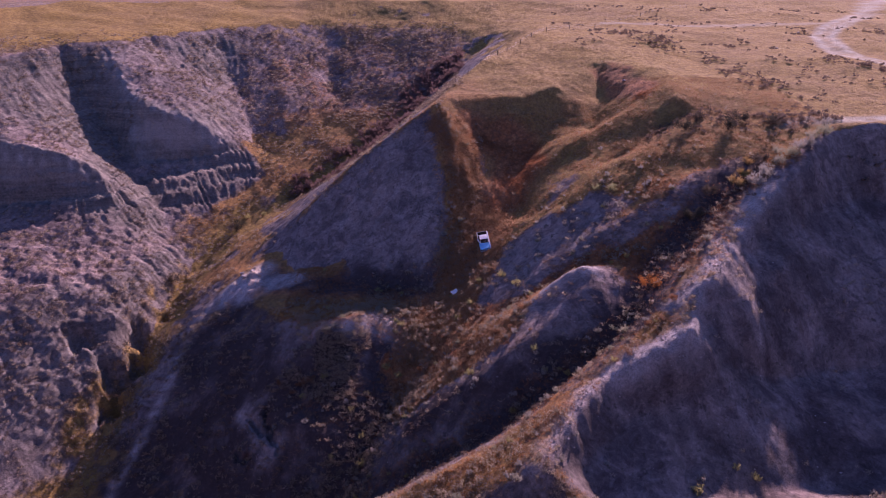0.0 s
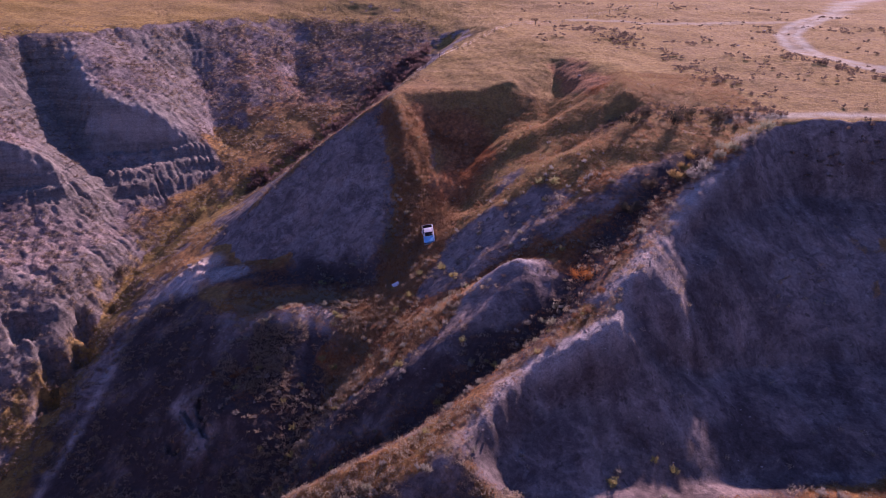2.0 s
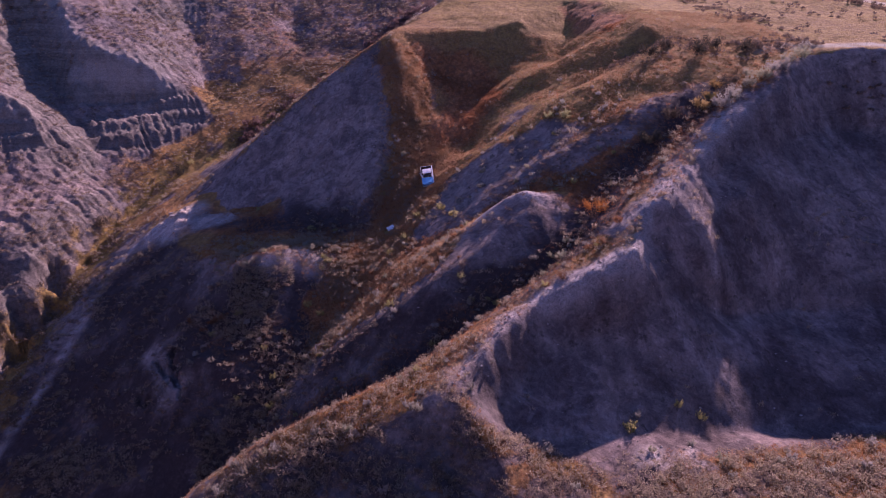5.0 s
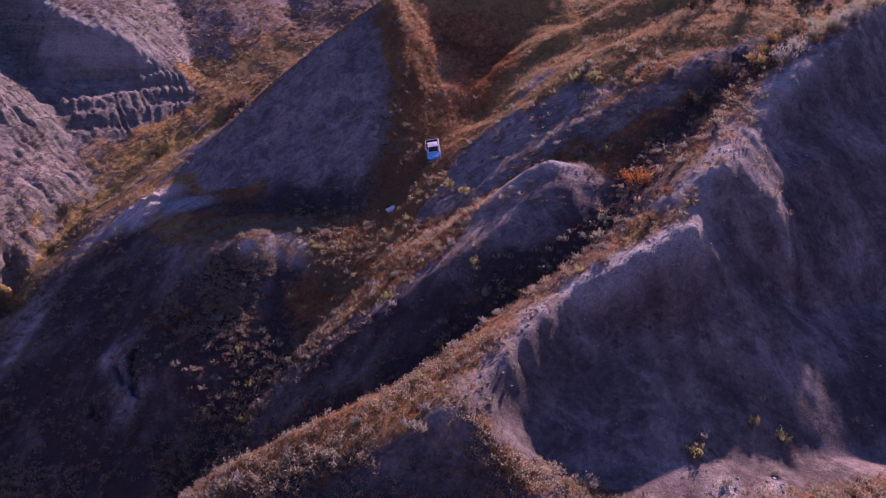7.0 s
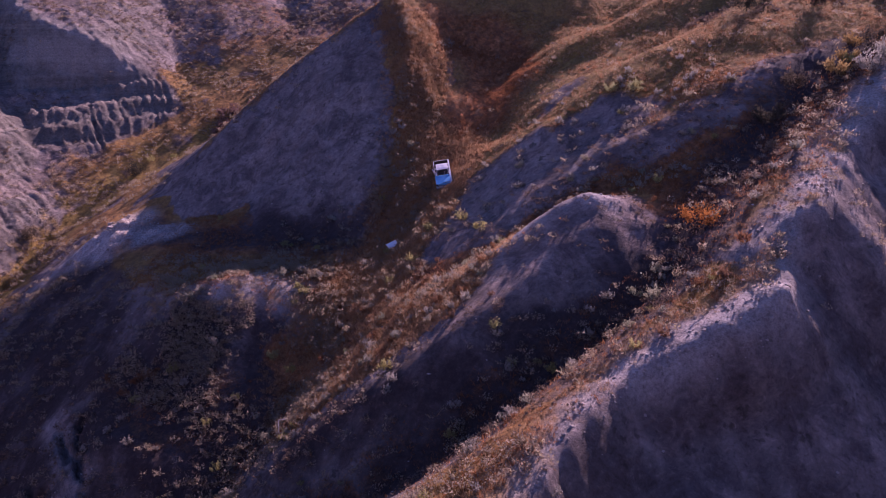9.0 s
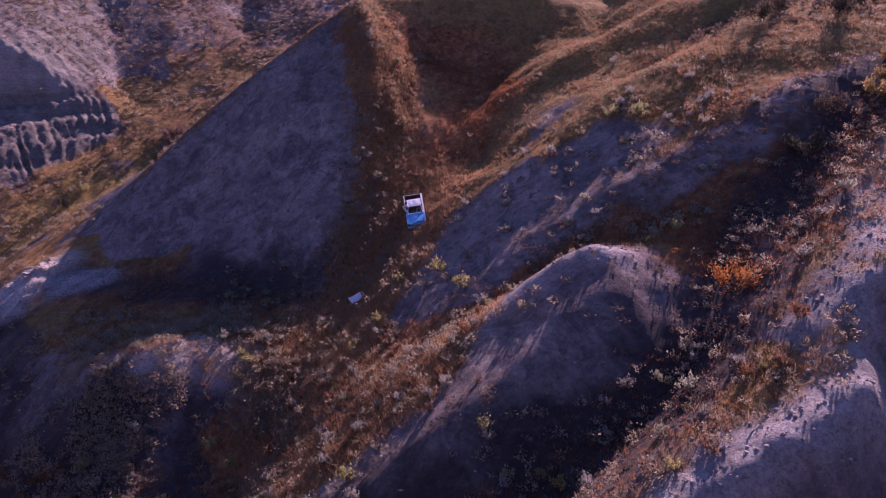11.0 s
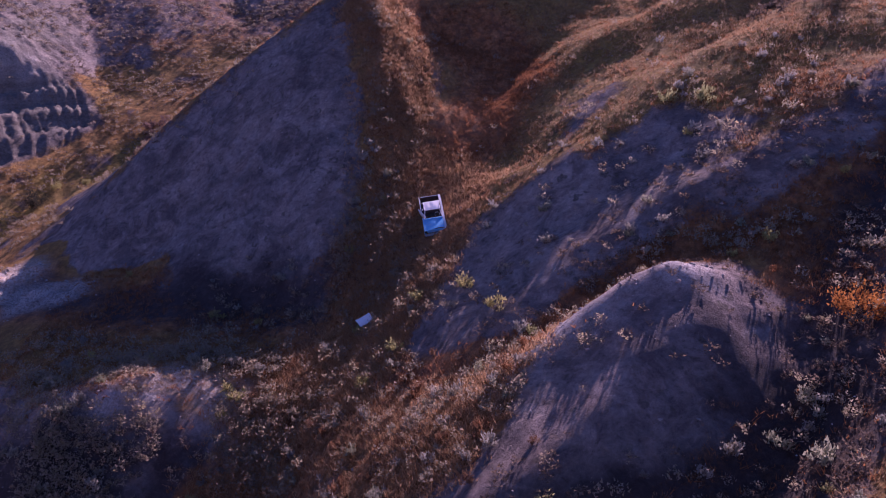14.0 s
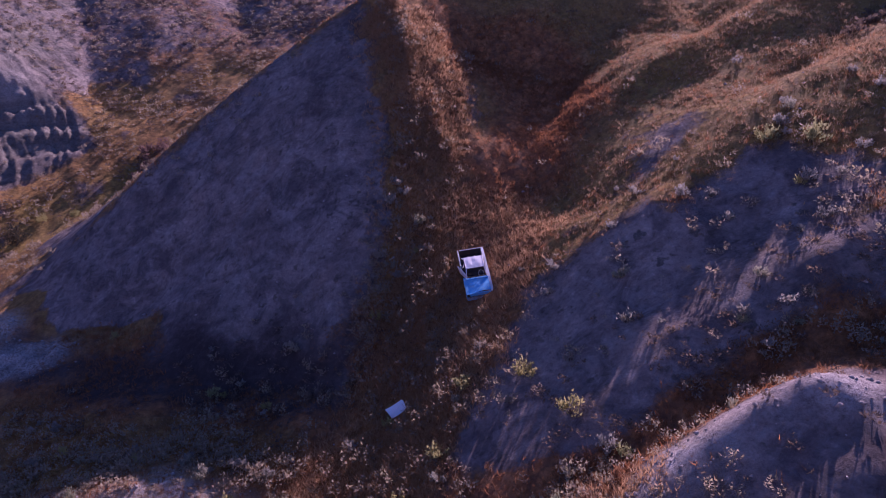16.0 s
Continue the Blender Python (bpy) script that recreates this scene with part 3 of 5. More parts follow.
def land(x, y):
    """Height, and what covers the ground, at places in plan."""
    u, v = x + 1.5 * fractal(x + 60, y, 5.5, 3), y + 1.5 * fractal(x, y + 90, 5.5, 3)   # ragged edges of the cover
    jag = 0.3 * RIM_WIDE(x, y)
    bend = (0.3 + 0.45 * step(110, 126, y) * step(0, 12, x)) * step(96, 104, y) * step(45, 38, x)          # no edge runs straight
    px = x + jag * fractal(x + 15, y, 2.6, 3, 0.6) + bend * fractal(x + 130, y, 7.0, 3)
    py = y + jag * fractal(x, y + 25, 2.6, 3, 0.6) + bend * fractal(x, y + 170, 7.0, 3)
    z, soft, slope = bilinear(BASE, px, py), bilinear(SOFT, x, y), bilinear(SLOPE, x, y)
    wild = step(-46, -58, x) * step(80, 95, y) * step(34, 29, z)           # the gullied left side
    rill = bilinear(RILL, x, y)
    steep = step(0.35, 0.8, slope)
    flat_top = step(23, 33, z)
    grass = step(0.72, 0.42, slope + 0.16 * fractal(x, y, 5.0, 3))
    grass = np.maximum(grass, 0.9 * IN_BOWL(u, v) * step(101, 108, y))
    grass = np.maximum(grass, np.maximum(0.8 * IN_BOTTOM(u, v), 0.4 * IN_BASIN(u, v)))
    grass = np.maximum(grass, ON_RIDGE(u, v) * (0.62 - 0.14 * step(14, 20, x) * step(84, 80, y) + 0.3 * fractal(x, y, 4.0, 2)))
    grass = np.maximum(grass, BY_STREAM(u, v) * np.clip(0.5 + 0.7 * fractal(x, y, 6.0, 3), 0, 0.9))
    grass = np.clip(grass - 0.75 * ON_CONE(u, v) * step(0.5, 0.7, slope), 0, 1)
    brushy = np.maximum(step(-30, -42, x) * step(130, 140, y), step(16, 2, x) * step(170, 186, y)) * step(10, 16, z) * step(34, 31, z)
    grass = np.maximum(grass, 0.55 * brushy * (1 - CAPS(x, y)))
    grass = grass * (1 - 0.75 * wild * (1 - BY_STREAM(u, v))) * (1 - 0.9 * TIERS(x, y))
    rust = np.clip(0.75 * IN_BOTTOM(u, v) + 0.8 * IN_BASIN(u, v) + 0.12 * IN_BOWL(u, v) + 0.25 * fractal(x, y, 9.0, 3) + 0.34 + 0.1 * step(62, 54, y) - 0.85 * flat_top - 0.45 * BY_STREAM(u, v) + 0.55 * brushy, 0, 1)
    rust = np.maximum(rust, RUST_WALLS(u, v)) * (1 - 0.4 * ON_STRIP(u, v))
    rust = np.maximum(rust, 0.6 * ON_FLANK(u, v))
    grass = np.maximum(grass, np.maximum(0.9 * RUST_WALLS(u, v), np.maximum(0.85 * ON_STRIP(u, v), 0.85 * ON_FLANK(u, v))))
    grass = grass * (1 - (0.35 + 0.4 * step(17, 21, x)) * RIM_WIDE(x, y) * step(0.0, 0.35, 0.35 + fractal(x, y, 3.0, 3)))
    grass = grass * (1 - 0.92 * CLIFF(u, v)) * (1 - 0.6 * SHADE_AND_SOIL(u, v)) * (1 - 0.85 * ON_FACE(u, v))
    grass = grass * (1 - 0.75 * ON_BANK(u, v)) * (1 - 0.55 * brushy)
    grass = grass * (1 - step(60, 55, y) * np.clip(0.45 + 1.1 * fractal(x, y, 4.0, 3, 0.6), 0, 0.85))
    grass = np.maximum(grass, np.clip(1.2 * MEADOW(u, v), 0, 1) * (1 - 0.6 * ON_FACE(u, v)))
    rust = np.maximum(rust * (1 - 0.75 * step(102, 107, y) * step(7, 12, x) * (1 - RUST_WALLS(u, v))), 0.7 * MEADOW(u, v))
    rust = np.maximum(rust, np.clip(GROVE(u, v) * 1.6 * fractal(x, y, 9.0, 3), 0, 1) * brushy)
    crust = np.maximum(np.maximum(ON_CRUST(x, y), step(2.6, 1.0, np.hypot((x - 29.6) * 0.6, y - 55.2) + 0.9 * fractal(x, y, 2.2, 3))), 0.3 * CAPS(x, y)) * (0.55 + 0.45 * fractal(x, y, 3.0, 3))
    crust = np.maximum(crust, np.maximum(0.45 * CAP_FACE(x, y), 0.2 * PALE(u, v)))
    # the wide rim band is real crust plus sunlit brightness put into the colour
    crust = np.maximum(crust, np.maximum(np.maximum(RIM(x, y), 0.6 * RIM_WIDE(x, y)) * (0.3 + 0.7 * step(17, 21, x)), OUTCROP(x, y)) * np.clip(0.95 + 0.5 * fractal(x, y, 2.0, 3) + 0.5 * rill, 0, 1))
    track = np.maximum(ON_TRACK(x, y) * (1 - 0.45 * RUT(x, y)), 0.5 * ON_SIDE(x, y)) * np.clip(0.85 + 0.4 * fractal(x, y, 2.5, 3), 0, 1)
    lump = fractal(x, y, 9.0, 3) * 0.40 * (1 - 0.4 * flat_top) + 0.9 * flat_top * fractal(x, y, 24.0, 3) + 0.7 * OUTCROP(x, y) * np.clip(0.3 + fractal(x, y, 1.6, 2), 0, 1) + fractal(x, y, 1.5, 3) * (0.07 + 0.06 * grass * (1 - flat_top) * step(112, 100, y) + 0.10 * wild)
    lump = lump * (1 - 0.55 * steep * (1 - wild)) * (1 - 0.75 * MEADOW(x, y)) - pits(x, y)
    washed = np.maximum(wild * step(10.5, 8.5, z) * step(108, 116, y) * steep, TIERS(x, y))
    tier = (soft + 0.5 * fractal(x, y, 14.0, 2)) / 2.3
    tread = step(0.15, 0.85, tier - np.floor(tier)) + np.floor(tier) - tier       # steep risers between worn benches
    cut = rill * (steep * (0.10 + 0.22 * wild) + 0.13 * AT_EDGE(x, y)) - 1.0 * np.abs(rill) ** 0.8 * washed
    ledges = washed * (1.9 * tread + 0.45)
    floor_left = wild * step(6, 1, z) * step(134, 122, y)
    cut = cut * (1 - 0.6 * floor_left)
    crumb = 0.5 * floor_left * (fractal(x, y, 2.6, 4, 0.6) + 0.5 * np.abs(fractal(x + 30, y, 5.0, 3))) + 0.16 * fractal(x, y, 1.1, 3, 0.65) * np.clip(wild * (1 - 0.8 * CAPS(x, y)) + 0.5 * NEAR_SHADE(x, y) + brushy, 0, 1)
    far = step(0, 140, np.maximum.reduce([x - X1 + 20, X0 + 20 - x, y - Y1 + 20, Y0 + 10 - y]))
    rolling = 36 + 9 * fractal(x, y, 420.0, 3) + 2 * fractal(x, y, 90.0, 3)
    height = (z + lump + cut + ledges + crumb) * (1 - far) + rolling * far
    # shade goes into the ground colour here, near bank and cliff included
    shade_soil = np.clip(np.maximum(SHADE_AND_SOIL(u, v), 0.4 * NEAR_SHADE(u, v)) * (0.95 + 0.7 * fractal(x, y, 5.0, 5, 0.65)) - 0.5 * crust - 0.85 * PALE(u, v), 0, 1)
    shade_soil = np.maximum(shade_soil, np.clip(CLIFF(u, v) * (0.26 + 0.4 * fractal(x, y, 7.0, 4, 0.6) - 0.12 * rill), 0, 0.6) * (1 - crust)) * (1 - MEADOW(u, v))
    cover = np.stack([grass * (1 - far) + far * 0.8, rust, np.clip(crust, 0, 1), shade_soil], -1)
    form = np.stack([np.clip(0.5 + 0.5 * rill, 0, 1) * steep, np.clip(np.maximum(wild * steep * 0.95 * (1 - 0.45 * floor_left), 0.8 * TIERS(x, y)) + 0.25 * steep, 0, 1), track * (1 - far), np.ones_like(x)], -1)
    return height, cover, form


def graded(spans, reach):
    """Grid lines at given spacings along one axis, widening beyond."""
    out = [spans[0][0]]
    for a, b, d in spans:
        out += list(a + (b - a) * np.arange(1, int((b - a) / d) + 1) / int((b - a) / d))
    d, v = spans[-1][2], out[-1]
    while v < reach:
        d *= 1.16
        v += d
        out.append(v)
    d, v = spans[0][2], out[0]
    while v > -reach:
        d *= 1.16
        v -= d
        out.insert(0, v)
    return np.array(out)


def build_ground():
    gx = graded([(-112, -82, 0.42), (-82, -48, 0.28), (-48, 52, 0.27), (52, 110, 0.5)], 2600)
    gy = graded([(46, 56, 0.35), (56, 140, 0.27), (140, 170, 0.3), (170, 240, 0.5)], 2600)
    x, y = np.meshgrid(gx, gy)
    z, cover, form = land(x.ravel(), y.ravel())
    nx, ny = len(gx), len(gy)
    co = np.stack([x.ravel(), y.ravel(), z], -1)
    i = (np.arange(ny - 1)[:, None] * nx + np.arange(nx - 1)).ravel()
    quads = np.stack([i, i + 1, i + nx + 1, i + nx], -1)
    me = bpy.data.meshes.new("ground")
    me.vertices.add(len(co))
    me.vertices.foreach_set("co", co.ravel())
    me.loops.add(quads.size)
    me.loops.foreach_set("vertex_index", quads.ravel())
    me.polygons.add(len(quads))
    me.polygons.foreach_set("loop_start", np.arange(len(quads)) * 4)
    me.polygons.foreach_set("use_smooth", np.ones(len(quads), bool))
    for name, values in (("cover", cover), ("form", form)):
        layer = me.color_attributes.new(name, "FLOAT_COLOR", "POINT")
        layer.data.foreach_set("color", values.ravel())
    me.update(calc_edges=True)
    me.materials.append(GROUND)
    return tagged(new("ground", me), "eroded clay badlands with dry golden grass and shaded gullies", "ground", kind="structure")


ground = build_ground()


def height(x, y):
    return float(land(np.array([x], float), np.array([y], float))[0][0])


# ---- plants ----
def plant_material(name, low, high, third=None, per="object", thin=0.5):
    m, N, L, bsdf = material(name)
    if per == "object":
        r = N.new("ShaderNodeObjectInfo").outputs["Random"]
    else:
        r = N.new("ShaderNodeNewGeometry").outputs["Random Per Island"]
    pos = N.new("ShaderNodeNewGeometry").outputs["Position"]
    n = noise_node(N, L, 6.0, 3, 0.6, pos)
    col = ramp_node(N, L, r, [(0.0, low), (0.55, high), (1.0, third or high)])
    col = mix_node(N, L, math_node(N, L, "MULTIPLY", n, 0.7), col, tuple(c * 0.35 for c in low))
    L.new(col, bsdf.inputs["Base Color"])
    bsdf.inputs["Roughness"].default_value = 0.9
    bsdf.inputs["Specular IOR Level"].default_value = 0.1
    if thin:
        t = N.new("ShaderNodeBsdfTranslucent")
        L.new(col, t.inputs["Color"])
        mix = N.new("ShaderNodeMixShader")
        mix.inputs[0].default_value = thin
        L.new(bsdf.outputs[0], mix.inputs[1])
        L.new(t.outputs[0], mix.inputs[2])
        L.new(mix.outputs[0], N["Material Output"].inputs["Surface"])
    return m


SAGE = plant_material("sage_leaves", (0.38, 0.36, 0.31), (0.55, 0.52, 0.45), (0.46, 0.46, 0.28))
RABBIT = plant_material("yellow_brush_leaves", (0.40, 0.38, 0.15), (0.55, 0.50, 0.20), (0.48, 0.48, 0.24))
RUSSET = plant_material("russet_leaves", (0.26, 0.14, 0.075), (0.38, 0.20, 0.10), (0.34, 0.22, 0.14))
DUSKY = plant_material("dark_brush_leaves", (0.06, 0.06, 0.045), (0.11, 0.10, 0.075), (0.15, 0.12, 0.09))
BRUSH = plant_material("mixed_brush_leaves", (0.36, 0.295, 0.215), (0.58, 0.49, 0.365), (0.50, 0.44, 0.24), "island", 0.55)
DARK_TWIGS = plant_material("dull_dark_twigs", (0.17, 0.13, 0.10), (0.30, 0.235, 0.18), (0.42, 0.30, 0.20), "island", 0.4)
BANK_BRUSH = plant_material("grey_brown_leaves", (0.24, 0.19, 0.15), (0.44, 0.36, 0.28), (0.34, 0.26, 0.17), "island", 0.5)
STALK = plant_material("grey_stems", (0.16, 0.13, 0.11), (0.24, 0.20, 0.17))
GOLD_GRASS = plant_material("gold_grass_blades", (0.46, 0.31, 0.15), (0.64, 0.47, 0.28), (0.38, 0.22, 0.11), "island")
RUST_GRASS = plant_material("rust_grass_blades", (0.30, 0.14, 0.06), (0.58, 0.27, 0.11), (0.40, 0.22, 0.12), "island", 0.6)
MEADOW_GRASS = plant_material("red_brown_grass_blades", (0.50, 0.31, 0.16), (0.78, 0.53, 0.28), (0.44, 0.25, 0.13), "island", 0.6)
RUBBLE = plant_material("pale_rubble", (0.34, 0.30, 0.27), (0.60, 0.55, 0.50), (0.48, 0.43, 0.40), "island", 0.0)


def mesh_of(name, co, tris, mat):
    me = bpy.data.meshes.new(name)
    co, tris = np.asarray(co, float).reshape(-1, 3), np.asarray(tris, int).reshape(-1, 3)
    me.vertices.add(len(co))
    me.vertices.foreach_set("co", co.ravel())
    me.loops.add(tris.size)
    me.loops.foreach_set("vertex_index", tris.ravel())
    me.polygons.add(len(tris))
    me.polygons.foreach_set("loop_start", np.arange(len(tris)) * 3)
    me.update(calc_edges=True)
    me.materials.append(mat)
    return me


def leaf_cloud(rng, count, wide, tall, size, upright=0.5):
    """Small pointed leaves on the ends of upswept twigs: an uneven crown with gaps."""
    twigs = rng.integers(9, 14)
    ang, out = rng.uniform(0, 2 * np.pi, twigs), rng.uniform(0.25, 1.0, twigs) ** 0.7
    tip = np.stack([np.cos(ang) * out * wide / 2, np.sin(ang) * out * wide / 2, tall * (1.05 - 0.55 * out**2) * rng.uniform(0.7, 1.1, twigs)], -1)
    pick = rng.integers(0, twigs, count)
    along = rng.uniform(0.45, 1.05, count)[:, None]
    c = tip[pick] * along + rng.normal(0, wide * 0.07, (count, 3))
    c[:, 2] = np.maximum(c[:, 2], 0.04)
    d = tip[pick] / np.linalg.norm(tip[pick], axis=1)[:, None] * (1 - upright) + np.array([0, 0, upright]) + rng.normal(0, 0.35, (count, 3))
    d /= np.linalg.norm(d, axis=1)[:, None]
    side = np.cross(d, rng.normal(0, 1, (count, 3)))
    side /= np.linalg.norm(side, axis=1)[:, None]
    s = size * rng.uniform(0.6, 1.3, count)[:, None]
    co = np.stack([c - side * s * 0.45, c + side * s * 0.45, c + d * s * 1.5], 1).reshape(-1, 3)
    return co, np.arange(count * 3).reshape(-1, 3), tip


def stem_mesh(tip, mat):
    co, tris = [], []
    for p in tip:
        k = len(co)
        r = 0.018
        for a in range(3):
            co.append((r * math.cos(a * 2.1), r * math.sin(a * 2.1), -0.08))
        co.append(tuple(p * 0.85))
        tris += [(k, k + 1, k + 3), (k + 1, k + 2, k + 3), (k + 2, k, k + 3)]
    return mesh_of("stem", co, tris, mat)


def shrub_kind(name, seed, count, wide, tall, size, mat, label, category, group, upright=0.5):
    """One shrub of its kind, with its stems and foliage."""
    rng = np.random.default_rng(seed)
    co, tris, tip = leaf_cloud(rng, count, wide, tall, size, upright)
    ob = tagged(new(name), label, category, group)
    for part_name, me in (("foliage", mesh_of("foliage", co, tris, mat)), ("stem", stem_mesh(tip, STALK))):
        new(part_name, me).parent = ob
    return ob


def planted(kinds, places, rng, low=0.75, high=1.3):
    """The first of each kind stands at its first place; the rest are copies."""
    used = set()
    for n, (x, y) in enumerate(places):
        ob = kinds[n % len(kinds)]
        s = rng.uniform(low, high)
        m = pose(x, y, height(x, y) - 0.03, rng.uniform(-8, 8), rng.uniform(-8, 8), rng.uniform(0, 360))
        if id(ob) in used:
            ob = copy_thing(ob, m)
        else:
            used.add(id(ob))
            ob.matrix_basis = m
        ob.scale = (s, s, s * rng.uniform(0.85, 1.15))


prng = np.random.default_rng(11)
sage = [shrub_kind("sagebrush", 20 + k, 260, 0.95, 0.6, 0.085, SAGE, "low grey-green sagebrush with pale twig tips", "shrub", "sagebrush on the slopes") for k in range(4)]
rabbit = [shrub_kind("rabbitbrush", 30 + k, 280, 1.05, 0.75, 0.085, RABBIT, "yellow-green rabbitbrush gone to seed", "shrub", "rabbitbrush on the slopes") for k in range(3)]
russet = [shrub_kind("russet_shrub", 40 + k, 260, 1.0, 0.6, 0.085, RUSSET, "rust-coloured dry shrub on clay", "shrub", "russet shrubs") for k in range(2)]
planted(rabbit, [(10.5, 103.1), (18.2, 105.3), (21.0, 97.6), (8.9, 97.6), (10.6, 93.5), (5.6, 98.9), (4.2, 94.9), (0.1, 106.1), (12.4, 90.2), (-8.2, 88.4), (-6.4, 86.9),
                 (-17.0, 86.7), (-12.8, 82.2), (-10.9, 84.5), (3.5, 78.1), (-6.4, 94.2), (-7.1, 94.7), (2.2, 93.2), (-11.1, 78.9), (-10.8, 75.4), (15.4, 74.9), (20.0, 71.4)], prng, 0.9, 1.35)
planted(rabbit, [(21.3, 100.8), (23.1, 98.3), (23.8, 96.6), (24.0, 106.5), (26.0, 104.8), (27.0, 58.9), (34.3, 61.9), (44.6, 100.9), (-5.2, 78.9), (-42, 143), (-38.8, 144.3)], prng, 1.0, 1.5)
planted(sage, [(10.4, 99.5), (-1.8, 104.0), (1.0, 123.1), (1.3, 119.6), (1.1, 114.9), (1.7, 114.3), (0.7, 113.7), (2.8, 112.3), (0.2, 110.3), (0.9, 109.4), (-0.1, 108.8), (24.6, 102.0),
               (25.2, 107.2), (11.9, 90.9), (-16.7, 98.4), (-15.6, 98.2), (-7.0, 97.1), (-5.3, 96.4), (-10.1, 97.2), (-9.0, 96.3), (-15.7, 85.4), (-11, 82.5), (-13.7, 83.1), (-15.7, 83.2)], prng)
planted(sage, [(-16.1, 82.2), (-14.2, 83.0), (-13.8, 86.2), (-14.5, 87.4), (-20, 91.2), (-21.1, 91.9), (-22.3, 92), (-17.4, 91.9), (-17.2, 92.9), (-16.2, 93.2), (1.6, 81.1), (4, 76), (1.6, 83.6),
               (-2.1, 77.7), (-5.3, 96.5), (-7.1, 97.1), (-21.9, 85.2), (-7.1, 81.1), (-3.8, 77.8), (-13.9, 88.8), (-11.5, 73.8), (-12.6, 73.4), (-9.2, 76.3), (-18.9, 80.1), (-4.9, 79.1)], prng)
planted(sage, [(15.8, 75.3), (19.4, 76.2), (21.6, 75.4), (18.3, 76.4), (19.6, 79), (21.6, 79.1), (22.4, 77), (16.6, 73.4), (13.4, 70.6), (12.2, 69.4), (9.6, 67), (32.1, 86.7), (35.5, 88.5)], prng, 0.8, 1.4)
planted(russet, [(22.9, 93.4), (-21.7, 86.4), (-20.9, 86.6), (-20, 86.7), (-23.9, 87.9), (-20.4, 86.4), (-21.5, 85.7), (-19.1, 86.4), (26.5, 75.8), (25.2, 76.3), (28.5, 78.5), (21.7, 71.9)], prng)
# tall bushes
planted([shrub_kind("autumn_bush", 51, 900, 3.0, 2.2, 0.12, plant_material("orange_leaves", (0.48, 0.20, 0.05), (0.60, 0.28, 0.07)), "round bush with bright orange autumn leaves", "bush", "", 0.3)], [(26.9, 83.9)], prng, 1.0, 1.01)
planted([shrub_kind("dark_bush", 52, 900, 2.8, 1.9, 0.12, DUSKY, "dense dark round bush beside dry grass", "bush", "dark bushes", 0.3)],
        [(-51.3, 122.5), (42.6, 118.2), (49.2, 116.6), (53.6, 113.8), (46.2, 113.4), (39.4, 115.2), (47.6, 102.9), (-43.4, 139.6), (38.6, 98.2), (35.6, 94.6)], prng, 0.9, 1.15)
planted([shrub_kind("pale_bush", 53, 700, 2.2, 1.6, 0.12, SAGE, "pale grey-green bush at the cliff top", "bush", "bushes at the cliff top", 0.4)],
        [(51.8, 102.8), (55.2, 104.5), (58.6, 107.5), (49.7, 101.6), (53.5, 104.2), (56.6, 107), (60.5, 110.6), (50.4, 104), (47, 99.6), (45.4, 98)], prng, 0.8, 1.2)
planted([shrub_kind("golden_bush", 54, 700, 2.4, 1.6, 0.12, plant_material("golden_leaves", (0.42, 0.28, 0.10), (0.52, 0.38, 0.15)), "straw-gold leafy bush below the plateau", "bush", "golden bushes", 0.4)],
        [(44.6, 101.2), (46, 103.4), (43, 99.6)], prng, 0.9, 1.2)


_, COVER, FORM = land(XS.ravel(), YS.ravel())
COVER, FORM = COVER.reshape(*XS.shape, 4), FORM.reshape(*XS.shape, 4)


def cover_at(x, y):
    """What covers the ground, from a grid of one metre."""
    return tuple(np.stack([bilinear(g[..., k], x, y, 1.0) for k in range(4)], -1) for g in (COVER, FORM))


def scattered(count, xr, yr, weight, rng, tries=6, bare=False):
    """Places in plan, more of them where the weight is high."""
    x, y = rng.uniform(*xr, count * tries), rng.uniform(*yr, count * tries)
    cover, form = (0, 0) if bare else cover_at(x, y)
    w = weight(x, y, cover, form)
    keep = rng.uniform(0, 1, len(x)) < w
    return x[keep][:count], y[keep][:count]


def clumped(x, y):
    return np.clip(0.55 + 1.1 * fractal(x, y, 6.0, 3), 0, 1)


def open_slope(x, y):
    """Few shrubs stand on the plain grass slopes round the bowl."""
    return 1 - 0.93 * step(99, 104, y) * step(4.5, 8, x) * (1 - 0.75 * ON_BANK(x, y))


def free(x, y):
    """Clear of the wreck and the cast-off lid."""
    return 1.0 * (((abs(x - 6.7) > 1.25) | (abs(y - 107.9) > 2.5)) & (np.hypot(x - 1.7, y - 99.9) > 0.8))


near_shrubs = scattered(70, (-14, 58), (47, 62), lambda x, y, c, f: 0.3 + 0.5 * c[:, 0], prng)
planted(sage, list(zip(*near_shrubs)), prng, 0.7, 1.4)
flank_shrubs = scattered(120, (-8, 16), (76, 93), lambda x, y, c, f: np.maximum(ON_FLANK(x, y), 0.25 * c[:, 0]), prng)
planted(russet, list(zip(*flank_shrubs))[:60], prng, 0.5, 1.1)
planted(sage, list(zip(*flank_shrubs))[60:], prng, 0.5, 1.1)
wild_shrubs = scattered(210, (-24, 34), (62, 128), lambda x, y, c, f: open_slope(x, y) * (0.03 + 0.5 * c[:, 0] * (1 - 0.5 * RUST_WALLS(x, y)) + 0.4 * SHADE_AND_SOIL(x, y)) * clumped(x, y) * free(x, y) * (1 - 0.9 * ON_CONE(x, y)), prng)
planted(sage, list(zip(*wild_shrubs))[:150], prng, 0.5, 1.1)
planted(rabbit, list(zip(*wild_shrubs))[150:180], prng, 0.5, 1.0)
